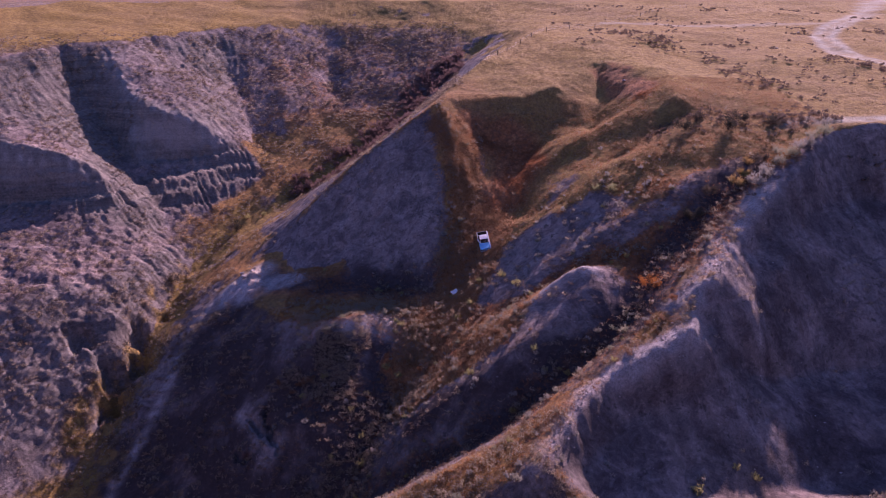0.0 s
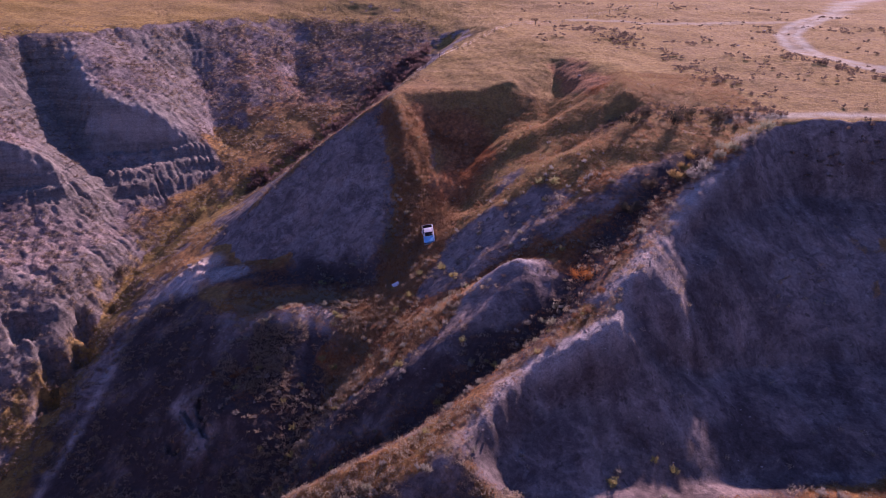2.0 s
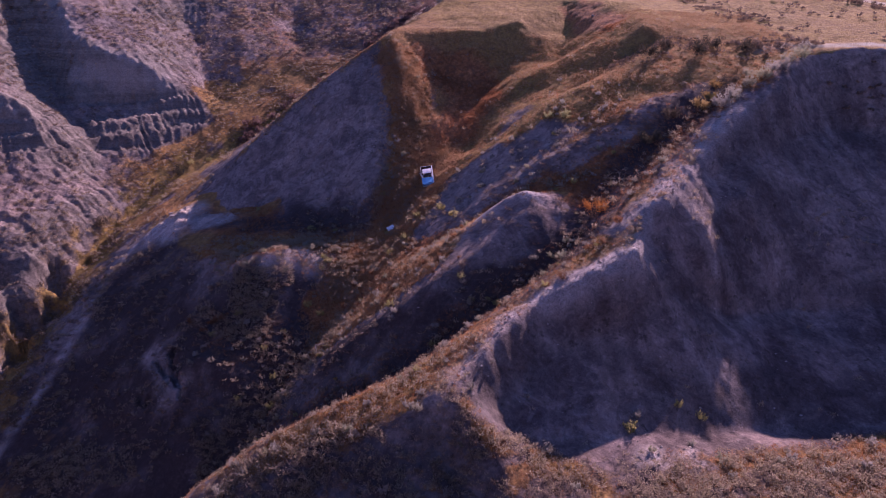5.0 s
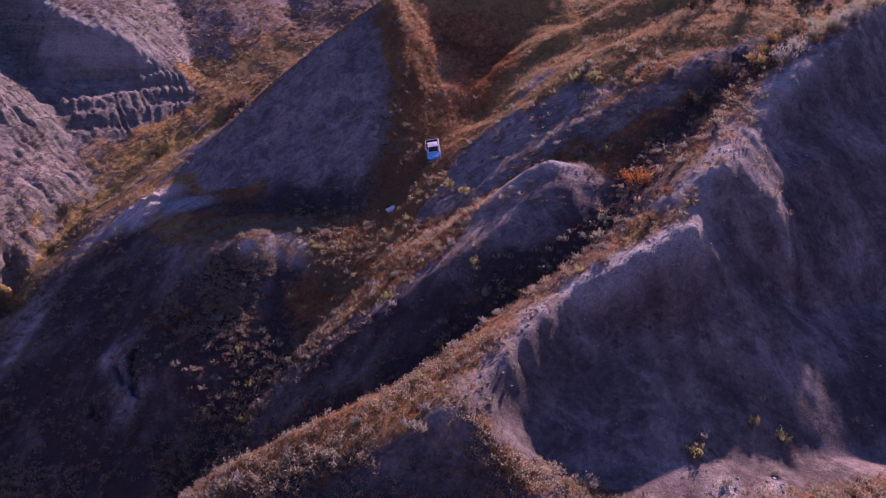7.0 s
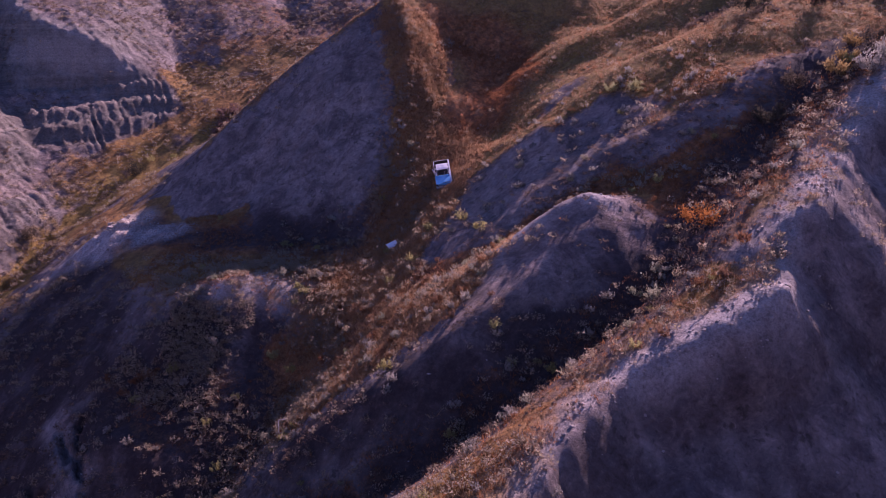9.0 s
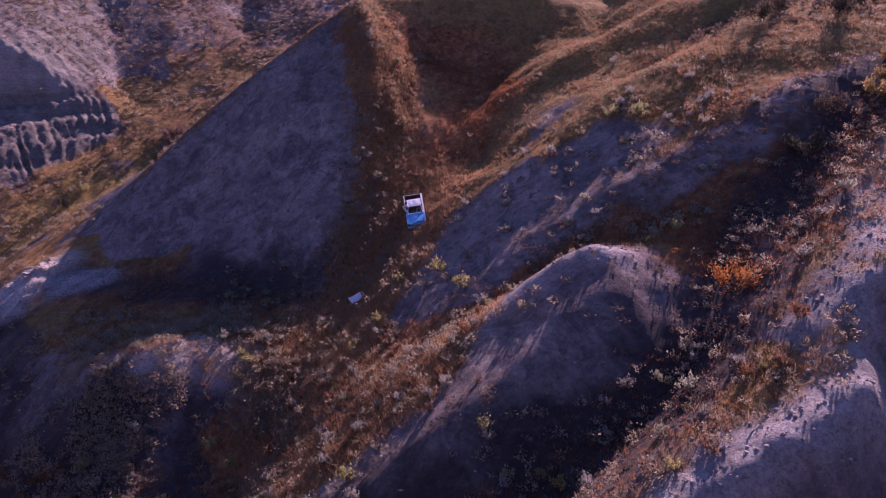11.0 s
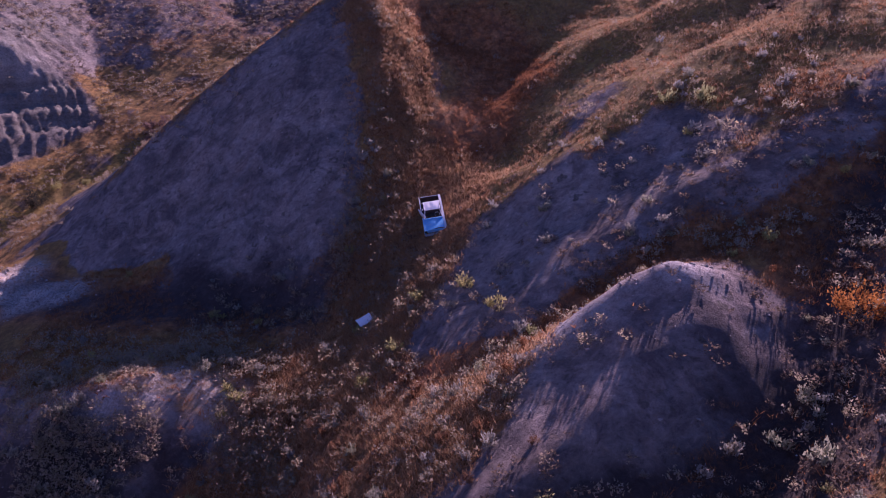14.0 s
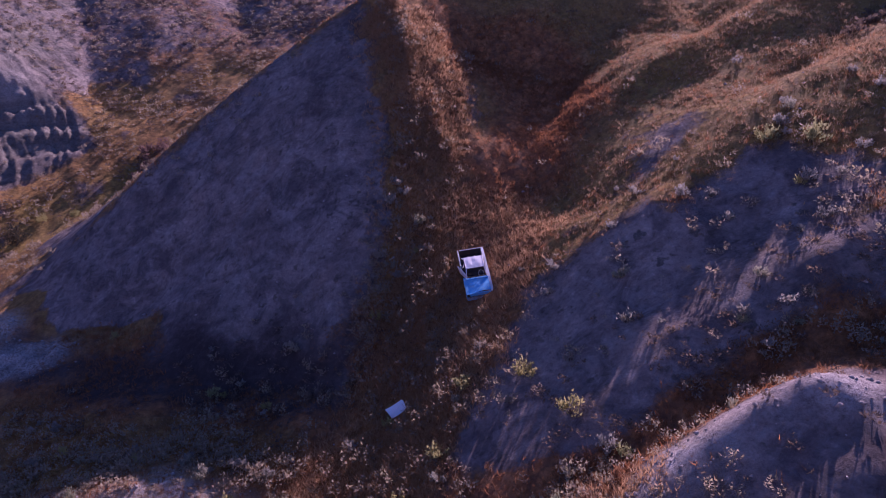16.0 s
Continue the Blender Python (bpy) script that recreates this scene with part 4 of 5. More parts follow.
bank_shrubs = scattered(34, (9, 34), (94, 110), lambda x, y, c, f: 0.7 * (1 - c[:, 3]) * clumped(x, y), prng)
planted(sage, list(zip(*bank_shrubs)), prng, 0.5, 1.1)
planted(russet, list(zip(*wild_shrubs))[180:], prng, 0.5, 1.0)


def stuff_of_leaves(name, xs, ys, rng, per, wide, tall, size, mat, label, category):
    """Plants too many to count, in one mesh."""
    shapes = [leaf_cloud(rng, per, 1.0, 1.0, size, 0.5)[0] for _ in range(6)]
    z = land(xs, ys)[0]
    co = []
    for n, (x, y, h) in enumerate(zip(xs, ys, z)):
        a, s = rng.uniform(0, 6.28), rng.uniform(0.55, 1.35)
        p = shapes[n % 6]
        q = np.stack([p[:, 0] * math.cos(a) - p[:, 1] * math.sin(a), p[:, 0] * math.sin(a) + p[:, 1] * math.cos(a), p[:, 2]], -1)
        co.append(q * (wide * s, wide * s, tall * s) + (x, y, h - 0.03))
    co = np.concatenate(co)
    return tagged(new(name, mesh_of(name, co, np.arange(len(co)).reshape(-1, 3), mat)), label, category, kind="stuff")


def tufts(name, xs, ys, rng, blades, tall, mat, label):
    """Tufts of bent dry blades."""
    z = land(xs, ys)[0]
    n = len(xs)
    base = np.repeat(np.stack([xs, ys, z - 0.04], -1), blades, 0) + np.c_[rng.normal(0, 0.10, (n * blades, 2)), np.zeros(n * blades)]
    lean = rng.normal(0, 0.5, (n * blades, 2)) + np.repeat(rng.normal(0, 0.3, (n, 2)), blades, 0)
    h = tall * np.repeat(rng.uniform(0.5, 1.2, n), blades) * rng.uniform(0.6, 1.1, n * blades)
    a = rng.uniform(0, np.pi, n * blades)
    side = np.stack([np.cos(a), np.sin(a), np.zeros(n * blades)], -1) * (0.025 * rng.uniform(0.6, 1.4, n * blades))[:, None]
    tip = base + np.c_[lean * h[:, None], h]
    co = np.stack([base - side, base + side, tip], 1).reshape(-1, 3)
    return tagged(new(name, mesh_of(name, co, np.arange(len(co)).reshape(-1, 3), mat)), label, "grass", kind="stuff")


grng = np.random.default_rng(5)
ON_EDGE = field(("edge_brush", 2.5, 6))
ON_BRUSH = field(("brush_line", 2, 7), ("brush_patch", 2, 6), ("hollow_wall", 3, 6), ("hollow_rim", 1, 4))
ON_SAGE = field(("cone_edge", 0.8, 2.6), ("brush_dome", 2.0, 6.0), ("brush_front", 2.0, 6.0), ("near_hollow", 2.0, 6.0), ("near_ground", 4.0, 9.0), ("main_gully_low", 2.0, 6.0), ("near_slope", 3.0, 6.0))
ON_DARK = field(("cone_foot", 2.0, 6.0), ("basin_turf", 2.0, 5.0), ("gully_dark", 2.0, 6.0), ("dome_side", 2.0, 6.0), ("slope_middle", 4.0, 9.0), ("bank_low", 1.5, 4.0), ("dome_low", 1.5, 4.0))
x, y = scattered(12000, (-44, 62), (46, 135), lambda x, y, c, f: np.clip(0.05 + 0.2 * c[:, 0] + 0.3 * SHADE_AND_SOIL(x, y) + 0.6 * ON_SAGE(x, y) * (1 - c[:, 2]), 0, 1) * open_slope(x, y) * (1 - 0.9 * PALE(x, y)) * (1 - 0.75 * ON_DARK(x, y) * (1 - ON_SAGE(x, y))) * (1 - 0.5 * step(108, 114, y)) * clumped(x, y) * free(x, y) * (1 - ON_CONE(x, y) * (1 - ON_SAGE(x, y))) * (1 - 0.8 * ON_FACE(x, y)) * (1 - 0.95 * CLIFF(x, y)), grng, 8)
stuff_of_leaves("low_brush", x, y, grng, 42, 0.85, 0.55, 0.135, BRUSH, "small dry shrubs over the slopes", "brush")
x, y = scattered(2600, (-14, 62), (46, 61), lambda x, y, c, f: np.clip(0.35 + 0.5 * NEAR_SHADE(x, y), 0, 1) * clumped(x + 20, y + 9) * (1 - 0.8 * c[:, 2]) * (1 - CLIFF(x, y)), grng)
stuff_of_leaves("bank_brush", x, y, grng, 40, 0.75, 0.5, 0.12, BANK_BRUSH, "grey-brown brush on the near bank", "brush")
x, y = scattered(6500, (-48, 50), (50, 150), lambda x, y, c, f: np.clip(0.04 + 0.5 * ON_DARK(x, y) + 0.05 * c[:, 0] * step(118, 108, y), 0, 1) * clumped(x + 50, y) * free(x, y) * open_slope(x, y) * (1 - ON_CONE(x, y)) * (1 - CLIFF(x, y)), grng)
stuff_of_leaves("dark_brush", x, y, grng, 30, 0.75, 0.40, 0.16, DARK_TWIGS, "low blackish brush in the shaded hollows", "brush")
x, y = scattered(17500, (-112, 4), (76, 232), lambda x, y, c, f: np.clip(0.3 + 0.7 * c[:, 0] + 0.3 * step(12, 18, bilinear(BASE, x, y)) + 0.4 * step(124, 116, y), 0, 1) * clumped(x, y) * (1 - 0.9 * np.maximum(CAPS(x, y), TIERS(x, y))) * step(34.0, 31.5, bilinear(BASE, x, y)) * np.maximum(step(-40, -46, x), step(140, 150, y)), grng)
stuff_of_leaves("valley_brush", x[::2], y[::2], grng, 22, 0.75, 0.45, 0.2, BRUSH, "clumps of dry brush in the valley", "brush")
stuff_of_leaves("valley_scrub", x[1::2], y[1::2], grng, 22, 0.85, 0.42, 0.2, DARK_TWIGS, "dull brown scrub over the valley sides", "brush")
x, y = scattered(2500, (30, 125), (104, 232), lambda x, y, c, f: np.maximum((0.08 + 0.5 * c[:, 1]) * np.clip(fractal(x, y, 11.0, 3) * 2.2 - 0.25, 0, 1), 0.4 * ON_BRUSH(x, y) * clumped(x, y)) * (1 - f[:, 2]) * np.maximum(np.maximum(step(52, 60, x), step(160, 172, y)), ON_EDGE(x, y)) + 0.6 * ON_EDGE(x, y) * clumped(x, y), grng, 14)
stuff_of_leaves("plateau_brush", x, y, grng, 26, 0.9, 0.55, 0.26, DARK_TWIGS, "scattered dark brush on the grassy plateau", "brush")
x, y = scattered(900, (-34, 5), (150, 206), lambda x, y, c, f: BY_STREAM(x + 3 * fractal(x, y, 8.0, 2), y) * clumped(x, y), grng)
stuff_of_leaves("thicket", x, y, grng, 80, 1.6, 1.3, 0.13, plant_material("bare_thicket", (0.20, 0.135, 0.12), (0.32, 0.22, 0.195), None, "island"), "leafless purple-brown thicket along the gully", "thicket")
x, y = scattered(24000, (-26, 60), (46, 135), lambda x, y, c, f: np.clip(c[:, 0] * 1.2 - 0.2, 0, 1) * c[:, 1] * free(x, y) * (0.3 + 0.7 * clumped(x, y)) * (1 - MEADOW(x, y)), grng, 9)
tufts("rust_grass", x, y, grng, 7, 0.32, RUST_GRASS, "rust-brown dead grass in the gullies")
x, y = scattered(26000, (-26, 62), (46, 140), lambda x, y, c, f: np.clip(c[:, 0] * 1.2 - 0.2, 0, 1) * (1 - c[:, 1]) * free(x, y) * (0.3 + 0.7 * clumped(x, y)) * (1 - 0.7 * MEADOW(x, y)), grng, 7)
tufts("gold_grass", x, y, grng, 7, 0.29, GOLD_GRASS, "dry golden grass on the ridges")
x, y = scattered(30000, (-10, 18), (78, 133), lambda x, y, c, f: MEADOW(x + 1.5 * fractal(x, y, 5.0, 3), y) * (0.25 + 0.75 * clumped(x, y)) * free(x, y), grng, 5, True)
tufts("dead_meadow_grass", x, y, grng, 8, 0.38, MEADOW_GRASS, "dense red-brown dead grass round the wreck")


def pebbles(name, xs, ys, rng, size, label):
    """Angular bits of clay and stone."""
    z = land(xs, ys)[0]
    n = len(xs)
    s = size * rng.uniform(0.35, 1.0, n) ** 2 + 0.03
    corners = np.array([(1, 0, 0), (-1, 0, 0), (0, 1, 0), (0, -1, 0), (0, 0, 0.8), (0, 0, -0.8)])
    co = corners[None] * s[:, None, None] * rng.uniform(0.6, 1.4, (n, 6, 1)) + rng.normal(0, 0.15, (n, 6, 3)) * s[:, None, None]
    co = co + np.stack([xs, ys, z + s * 0.2], -1)[:, None]
    f = np.array([(0, 2, 4), (2, 1, 4), (1, 3, 4), (3, 0, 4), (2, 0, 5), (1, 2, 5), (3, 1, 5), (0, 3, 5)])
    tris = (f[None] + 6 * np.arange(n)[:, None, None]).reshape(-1, 3)
    return tagged(new(name, mesh_of(name, co.reshape(-1, 3), tris, RUBBLE)), label, "rubble", kind="stuff")


x, y = scattered(7000, (-40, 46), (54, 122), lambda x, y, c, f: c[:, 2] * 0.8 + 0.01, grng)
pebbles("crest_rubble", x, y, grng, 0.12, "pale crumbled clay along the crests")


# ---- the wrecked car ----
def paint(name, colour, worn, rough=0.35, metal=0.0, amount=0.5):
    m, N, L, bsdf = material(name)
    pos = N.new("ShaderNodeTexCoord").outputs["Object"]
    n = noise_node(N, L, 3.0, 5, 0.65, pos)
    f = math_node(N, L, "MULTIPLY", math_node(N, L, "SUBTRACT", n, 1.0 - amount), 5.0, True)
    L.new(mix_node(N, L, f, colour, worn), bsdf.inputs["Base Color"])
    bsdf.inputs["Roughness"].default_value, bsdf.inputs["Metallic"].default_value = rough, metal
    b = N.new("ShaderNodeBump")
    b.inputs["Strength"].default_value, b.inputs["Distance"].default_value = 0.4, 0.02
    L.new(noise_node(N, L, 2.2, 3, 0.5, pos), b.inputs["Height"])
    L.new(b.outputs[0], bsdf.inputs["Normal"])
    return m


BLUE = paint("faded_blue_paint", (0.16, 0.46, 0.80), (0.30, 0.50, 0.66), 0.4)
WHITE = paint("chalky_white_paint", (0.84, 0.83, 0.84), (0.60, 0.52, 0.48), 0.7, 0, 0.36)
RUSTY = paint("rusted_steel", (0.06, 0.038, 0.03), (0.13, 0.07, 0.045), 0.85)
# near-black puts the shade of boot and lamp socket into colour; also dash, grille
BLACK = paint("dark_cavity", (0.025, 0.022, 0.022), (0.06, 0.045, 0.04), 0.9)
CHROME = paint("dull_chrome", (0.55, 0.55, 0.56), (0.30, 0.22, 0.18), 0.35, 0.8)
RUBBER = paint("cracked_rubber", (0.03, 0.03, 0.032), (0.07, 0.06, 0.055), 0.9)
# cloth darkened: the shade behind the open windscreen is put into its colour
CLOTH = paint("dark_seat_cloth", (0.06, 0.055, 0.055), (0.03, 0.025, 0.025), 0.95)
BARE = paint("bare_pale_steel", (0.50, 0.48, 0.46), (0.24, 0.18, 0.15), 0.6)
LENS = paint("headlight_glass", (0.45, 0.46, 0.48), (0.25, 0.22, 0.20), 0.15)


def part(name, bm, mat, parent, label=""):
    me = bpy.data.meshes.new(name)
    bmesh.ops.recalc_face_normals(bm, faces=bm.faces)
    bm.to_mesh(me)
    bm.free()
    me.materials.append(mat)
    ob = new(name, me)
    ob.parent = parent
    return tagged(ob, label)


def sheet(rows, thick=0.02):
    """A pressed panel through rows of points, with a thickness."""
    bm = bmesh.new()
    grid = [[bm.verts.new(p) for p in row] for row in rows]
    for a, b in zip(grid[:-1], grid[1:]):
        for k in range(len(a) - 1):
            bm.faces.new((a[k], a[k + 1], b[k + 1], b[k]))
    bm.normal_update()
    bmesh.ops.solidify(bm, geom=list(bm.faces), thickness=thick)
    for f in bm.faces:
        f.smooth = False
    return bm


def block(x0, x1, y0, y1, z0, z1, round_=0.03):
    bm = bmesh.new()
    bmesh.ops.create_cube(bm, size=1.0)
    bmesh.ops.scale(bm, vec=(x1 - x0, y1 - y0, z1 - z0), verts=bm.verts)
    bmesh.ops.translate(bm, vec=((x0 + x1) / 2, (y0 + y1) / 2, (z0 + z1) / 2), verts=bm.verts)
    if round_:
        bmesh.ops.bevel(bm, geom=list(bm.edges), offset=round_, segments=2, affect="EDGES")
    return bm


def profile(points, x0, x1):
    """A side panel: an outline in y and z, between two planes of x."""
    bm = bmesh.new()
    a = [bm.verts.new((x0, y, z)) for y, z in points]
    b = [bm.verts.new((x1, y, z)) for y, z in points]
    bm.faces.new(a)
    bm.faces.new(b[::-1])
    for k in range(len(points)):
        j = (k + 1) % len(points)
        bm.faces.new((a[k], a[j], b[j], b[k]))
    return bm


def bar(p, q, r=0.03, sides=6):
    p, q = Vector(p), Vector(q)
    bm = bmesh.new()
    bmesh.ops.create_cone(bm, cap_ends=True, segments=sides, radius1=r, radius2=r, depth=(q - p).length)
    m = Matrix.Translation((p + q) / 2) @ (q - p).to_track_quat("Z", "Y").to_matrix().to_4x4()
    bmesh.ops.transform(bm, matrix=m, verts=bm.verts)
    return bm


def disc(x, y, z, r, wide, axis="X"):
    bm = bmesh.new()
    bmesh.ops.create_cone(bm, cap_ends=True, segments=20, radius1=r, radius2=r, depth=wide)
    turn = pose(x, y, z, 0, 90, 0) if axis == "X" else pose(x, y, z, 90, 0, 0)
    bmesh.ops.bevel(bm, geom=list(bm.edges), offset=min(r, wide) * 0.12, segments=1, affect="EDGES")
    bmesh.ops.transform(bm, matrix=turn, verts=bm.verts)
    return bm


def arch(y, r=0.40, z=0.34):
    return [(y + r * math.cos(a), z + r * math.sin(a)) for a in np.linspace(math.pi, 0, 7)]


def build_car():
    car = tagged(new("wrecked_car"), "abandoned pale blue and white old sedan, no glass, in dry grass", "car")
    # front at -y; the driver's end faces down the gully
    rng = random.Random(3)
    rows = []
    for j in range(9):
        v = j / 8
        row = []
        for i in range(11):
            u = i / 10
            px, py = -0.76 + 1.52 * u, -2.22 + 1.24 * v
            pz = 0.88 + 0.10 * v - 0.05 * (2 * u - 1) ** 2 + rng.uniform(-0.008, 0.008)
            pz += 0.16 * min(max(0.0, (u - 0.55) * 1.3 - 0.9 * v + 0.45), 0.6) - 0.05 * math.exp(-(((u - 0.55) * 1.3 - 0.9 * v + 0.42) / 0.12) ** 2)
            row.append((px, py, pz))
        rows.append(row)
    part("hood", sheet(rows, 0.03), BLUE, car, "faded blue hood, dented and creased")
    for s, name in ((-1, "front_fender"), (1, "front_fender")):
        pts = [(-2.30, 0.45)] + [(-2.30, 0.86), (-0.72, 0.97), (-0.72, 0.30)] + arch(-1.42)[::-1] + [(-1.95, 0.30)]
        part(name, profile(pts, s * 0.76, s * 0.93), BLUE if s < 0 else WHITE, car)
    for s in (-1, 1):
        if s > 0:
            part("door", profile([(-0.70, 0.30), (-0.70, 0.97), (0.62, 1.0), (0.62, 0.30)], s * 0.76, s * 0.93), WHITE, car)
        pts = [(0.64, 0.30), (0.64, 1.0), (1.35, 1.02), (2.32, 0.95), (2.36, 0.45), (2.1, 0.40)] + arch(1.42)[::-1] + [(0.95, 0.30)]
        part("rear_quarter", profile(pts, s * (0.76 if s > 0 else 0.87), s * 0.93), WHITE, car)
        part("sill", block(min(s * 0.72, s * 0.90), max(s * 0.72, s * 0.90), -0.75, 0.95, 0.22, 0.34), RUSTY, car)
    # the door on the other side hangs open
    door = part("door", profile([(0, 0.0), (0.02, 0.72), (1.22, 0.70), (1.25, 0.0)], -0.04, 0.04), WHITE, car, "open white door hanging askew")
    door.matrix_basis = pose(-0.98, 0.62, 0.34, 0, 14, 202)
    part("door_handle", block(-0.07, -0.03, 0.95, 1.12, 0.55, 0.59, 0.01), CHROME, door)
    # front end
    part("grille", block(-0.70, 0.70, -2.31, -2.25, 0.48, 0.63, 0.01), BLACK, car)
    part("nose_panel", block(-0.78, 0.78, -2.33, -2.22, 0.63, 0.885, 0.03), BLUE, car)
    for k in range(2):
        part("grille_bar", block(-0.66, 0.66, -2.335, -2.30, 0.52 + 0.06 * k, 0.54 + 0.06 * k, 0.006), CHROME, car)
    for s in (-1, 1):
        # the empty socket is a solid disc, its dark hollow only painted
        head = part("headlight", disc(s * 0.80, -2.32, 0.72, 0.11, 0.07, "Y"), BLACK if s < 0 else CHROME, car, "empty headlight socket" if s < 0 else "")
        part("lens", disc(s * 0.80, -2.345, 0.72, 0.085, 0.03, "Y"), BLACK if s < 0 else LENS, head)
    part("front_bumper", block(-0.95, 0.95, -2.46, -2.33, 0.42, 0.56, 0.05), CHROME, car, "dull chrome front bumper")
    part("valance", block(-0.90, 0.90, -2.32, -2.26, 0.28, 0.48, 0.02), BLUE, car)
    # cowl, posts and roof
    part("cowl", block(-0.80, 0.80, -1.00, -0.82, 0.92, 1.0, 0.03), BLUE, car)
    for s in (-1, 1):
        part("windscreen_post", bar((s * 0.74, -0.92, 0.98), (s * 0.60, -0.26, 1.42), 0.035), WHITE, car)
        part("rear_post", bar((s * 0.62, 0.80, 1.40), (s * 0.74, 1.30, 1.0), 0.05), WHITE, car)
        part("centre_post", bar((s * 0.80, 0.34, 0.98), (s * 0.63, 0.36, 1.40), 0.03), WHITE, car)
        part("roof_rail", bar((s * 0.62, -0.28, 1.42), (s * 0.64, 0.82, 1.40), 0.04), WHITE, car)
    rows = []
    for j in range(9):
        v = j / 8
        rows.append([(-0.66 + 1.32 * i / 10, -0.30 + 1.14 * v, 1.42 + 0.055 * (1 - (2 * i / 10 - 1) ** 2) * (1 - (2 * v - 1) ** 2) - 0.10 * max(0, 0.5 - abs(i / 10 - 0.42) * 2 - abs(v - 0.55)) + rng.uniform(-0.006, 0.006)) for i in range(11)])
    part("roof", sheet(rows, 0.03), WHITE, car, "white roof panel with a shallow dent")
    part("windscreen_header", block(-0.64, 0.64, -0.33, -0.25, 1.385, 1.44, 0.02), WHITE, car)
    part("rear_header", block(-0.64, 0.64, 0.80, 0.88, 1.37, 1.42, 0.02), WHITE, car)
    # inside
    part("floor_pan", block(-0.84, 0.84, -0.75, 2.25, 0.24, 0.30, 0.01), RUSTY, car)
    part("dashboard", block(-0.74, 0.74, -0.86, -0.60, 0.72, 0.94, 0.05), BLACK, car)
    wheel_ring = bmesh.new()
    for k in range(14):
        a, b = k * 2 * math.pi / 14, (k + 1) * 2 * math.pi / 14
        seg = bar((0.20 * math.cos(a), 0.20 * math.sin(a), 0), (0.20 * math.cos(b), 0.20 * math.sin(b), 0), 0.017, 5)
        tmp = bpy.data.meshes.new("steering_wheel_piece")
        seg.to_mesh(tmp)
        seg.free()
        wheel_ring.from_mesh(tmp)
        bpy.data.meshes.remove(tmp)
    steering = part("steering_wheel", wheel_ring, BARE, car)
    steering.matrix_basis = pose(0.36, -0.46, 0.98, 62, 0, 0)
    for y0, n in ((-0.14, "front_seat"), (0.72, "rear_seat")):
        seat = part(n, block(-0.68, 0.68, y0, y0 + 0.48, 0.34, 0.56, 0.06), CLOTH, car)
        part("backrest", block(-0.68, 0.68, y0 + 0.44, y0 + 0.60, 0.50, 1.0, 0.05), CLOTH, seat, "dark torn seat back")
    # the boot, its lid gone
    part("parcel_shelf", block(-0.70, 0.70, 1.20, 1.36, 0.93, 0.97, 0.01), RUSTY, car)
    part("boot_floor", block(-0.74, 0.74, 1.34, 2.28, 0.42, 0.46, 0.01), BLACK, car)
    part("rear_panel", block(-0.80, 0.80, 2.29, 2.35, 0.40, 0.90, 0.02), RUSTY, car)
    part("boot_sill", block(-0.78, 0.78, 2.28, 2.35, 0.90, 0.95, 0.02), WHITE, car)
    for s in (-0.22, 0.20):
        part("boot_hinge", bar((s, 1.38, 0.95), (s * 1.1, 1.86, 0.66), 0.035), BARE, car, "pale bent hinge arm")
    part("rear_bumper", block(-0.93, 0.93, 2.37, 2.47, 0.42, 0.55, 0.04), CHROME, car)
    for s in (-1, 1):
        part("tail_light", disc(s * 0.78, 2.36, 0.72, 0.08, 0.04, "Y"), RUSTY, car)
        for y0 in (-1.42, 1.42):
            tyre = part("tyre", disc(s * 0.80, y0, 0.30, 0.31, 0.20), RUBBER, car, "flat cracked tyre")
            part("rim", disc(s * 0.90, y0, 0.30, 0.19, 0.03), CHROME, tyre)
    car.matrix_basis = pose(6.75, 108.0, height(6.75, 108.0) - 0.22, 19, -8, 4.5)
    car.scale = (0.96, 0.93, 1.0)
    return car


build_car()


def build_lid():
    rows = []
    rng = random.Random(9)
    for j in range(7):
        v = j / 6
        rows.append([(-0.68 + 1.36 * i / 10 + (rng.uniform(0, 0.16) if i == 10 else 0), -0.42 + 0.84 * v, 0.10 + 0.06 * math.sin(v * 2.6) + 0.05 * (2 * i / 10 - 1) ** 2 + rng.uniform(-0.012, 0.012)) for i in range(11)])
    lid = tagged(new("boot_lid"), "torn white car boot lid lying in dead grass", "car panel")
    part("skin", sheet(rows, 0.03), WHITE, lid)
    part("rib", block(-0.5, 0.5, -0.04, 0.04, 0.02, 0.10, 0.01), RUSTY, lid)
    lid.matrix_basis = pose(1.70, 99.8, height(1.70, 99.8) + 0.10, 20, -14, 34)
    lid.scale = (0.8, 0.85, 1.0)


build_lid()


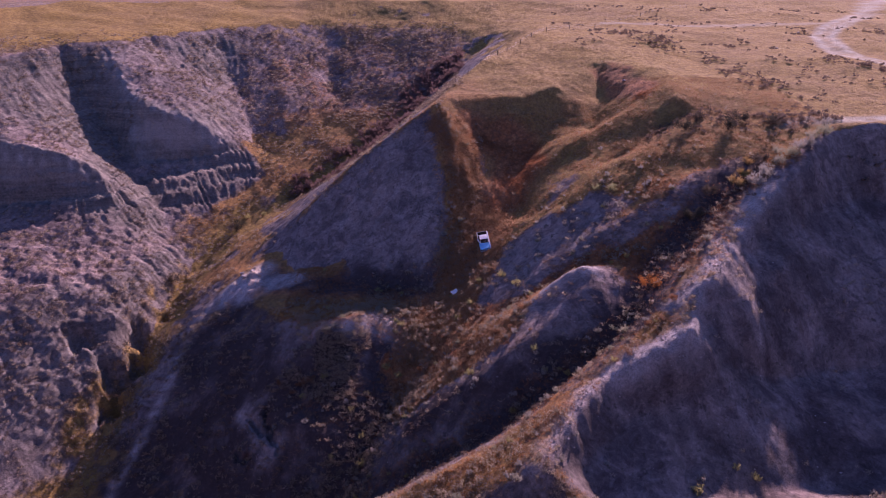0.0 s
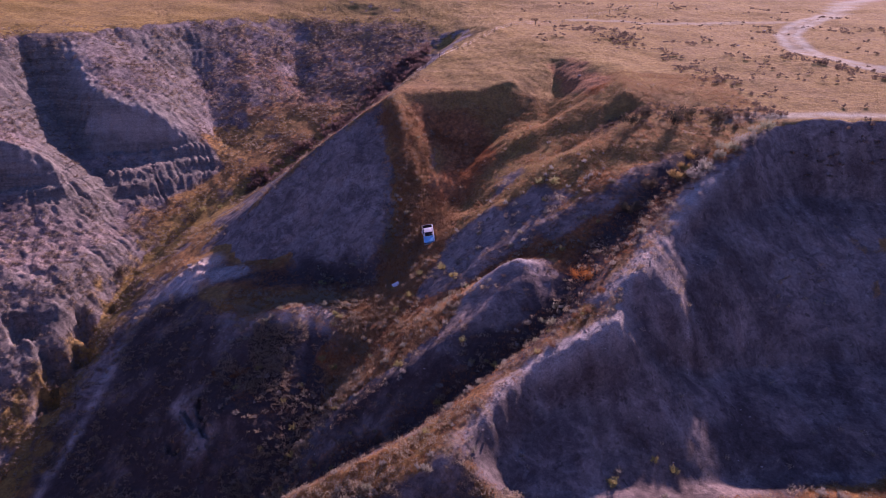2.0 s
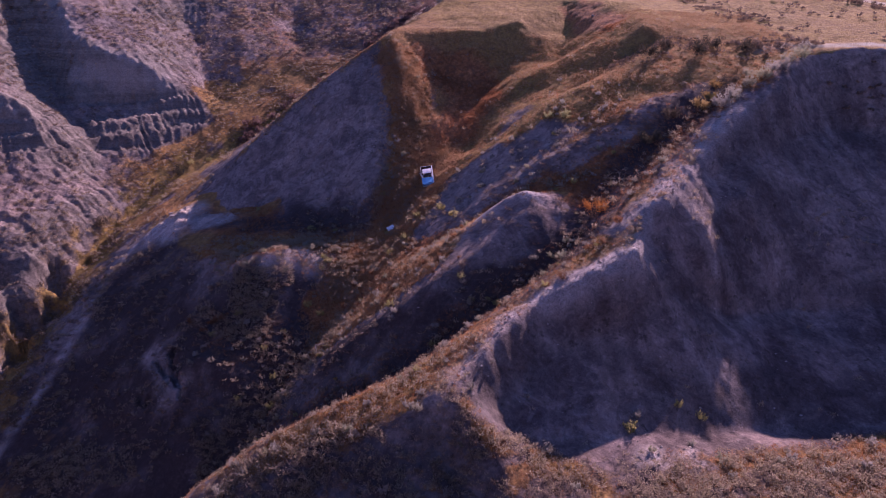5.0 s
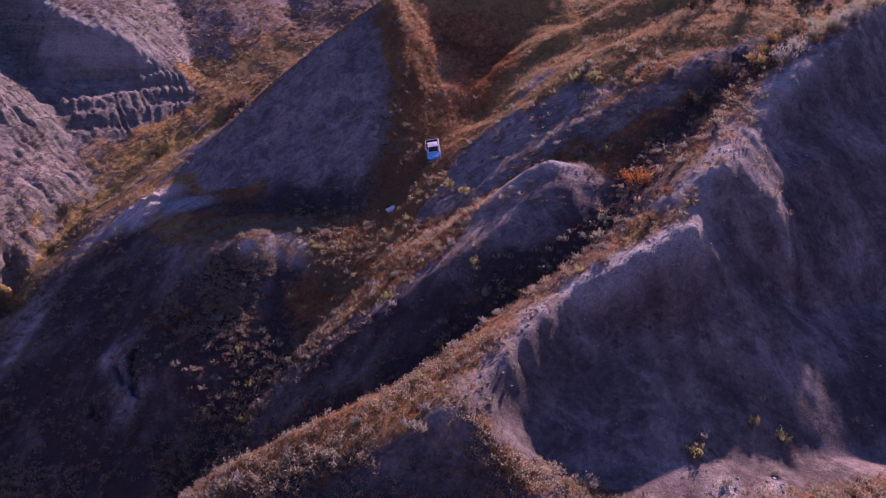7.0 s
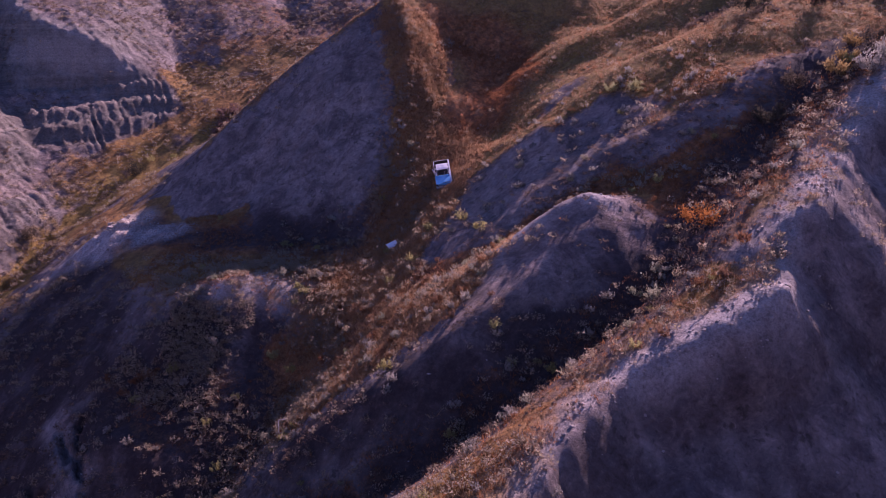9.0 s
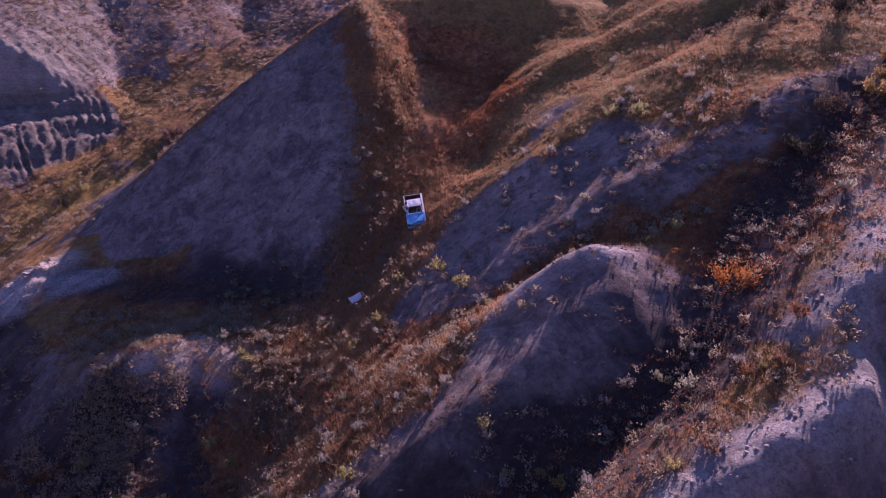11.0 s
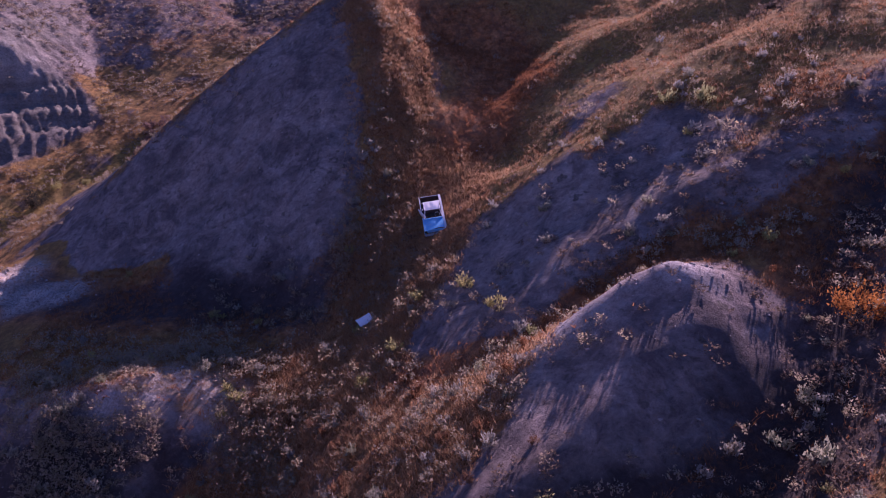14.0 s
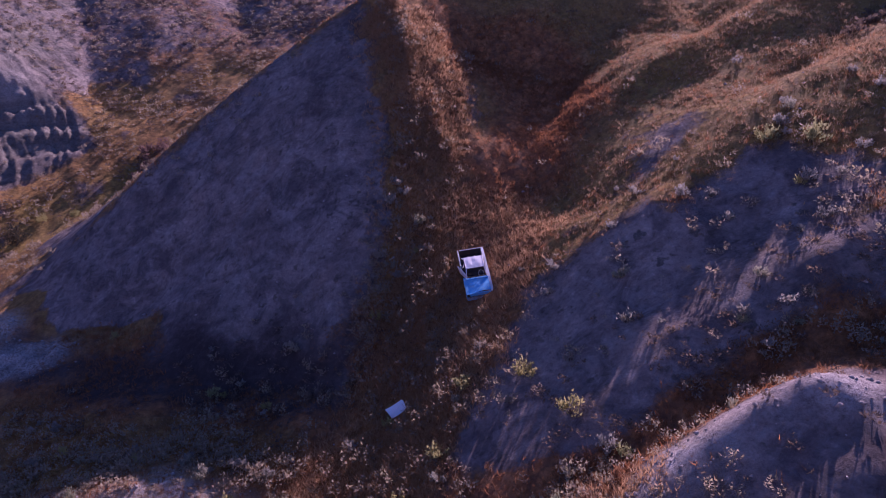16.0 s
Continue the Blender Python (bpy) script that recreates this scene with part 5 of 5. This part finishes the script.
def build_frame():
    frame_thing = tagged(new("metal_frame"), "bent pale metal frame lying among brush", "scrap frame")
    c = [(-0.6, -0.5, 0.1), (0.6, -0.45, 0.15), (0.55, 0.5, 0.55), (-0.5, 0.45, 0.6)]
    for a, b in zip(c, c[1:] + c[:1]):
        part("rail", bar(a, b, 0.035), BARE, frame_thing)
    for p in c[2:]:
        part("leg", bar(p, (p[0] * 1.1, p[1] * 1.1, 0.0), 0.03), BARE, frame_thing)
    frame_thing.matrix_basis = pose(-5.4, 80.4, height(-5.4, 80.4) + 0.05, 10, 0, 20)


build_frame()

# ---- fence on the ridge ----
WOOD = paint("weathered_wood", (0.10, 0.08, 0.07), (0.20, 0.17, 0.15), 0.9)


def build_fence():
    fence = tagged(new("fence"), "old wire fence with grey wooden posts on the ridge", "fence")
    spots = [(2.5, 147.5), (5.2, 152.5), (8.2, 157.5), (12.2, 164.3), (14.6, 167.4), (18.4, 174.1), (21.4, 179.1), (26, 186), (33, 193), (41, 200), (49, 206.5), (56.5, 213), (60.2, 217.8), (66, 222), (74, 227)]
    tops = []
    for k, (x, y) in enumerate(spots):
        h = height(x, y)
        lean = 0.06 * math.sin(k * 2.3)
        part("post", bar((x, y, h - 0.3), (x + lean, y, h + 1.05), 0.06, 7), WOOD, fence)
        tops.append((x + lean * 0.8, y, h))
    for z in (0.5, 0.95):
        for a, b in zip(tops[:-1], tops[1:]):
            part("wire", bar((a[0], a[1], a[2] + z), (b[0], b[1], b[2] + z), 0.008, 4), CHROME, fence)


build_fence()


# ---- pale rocks ----
def rock(x, y, size, seed):
    bm = bmesh.new()
    bmesh.ops.create_icosphere(bm, subdivisions=2, radius=size)
    noise.seed_set(seed)
    for v in bm.verts:
        v.co *= 0.75 + 0.5 * noise.noise(v.co * (1.6 / size))
        v.co.z *= 0.6
    me = bpy.data.meshes.new("rock")
    bm.to_mesh(me)
    bm.free()
    me.materials.append(RUBBLE)
    ob = tagged(new("rock", me), "pale rough rock lying on dry ground", "rock", "pale rocks")
    ob.matrix_basis = pose(x, y, height(x, y) + size * 0.15, 0, 0, seed * 37)


for k, (x, y, s) in enumerate([(76.6, 167.9, 0.5), (93, 192.8, 0.45), (84.7, 201.6, 0.35), (44.6, 186, 0.5), (45.8, 184.6, 0.35), (36, 143, 0.4), (-34.2, 115.6, 0.7), (-35.4, 114.2, 0.55),
                              (-36.2, 116.4, 0.6), (-44.3, 102.2, 0.5), (-44.8, 98.8, 0.4)]):
    rock(x, y, s, k + 1)
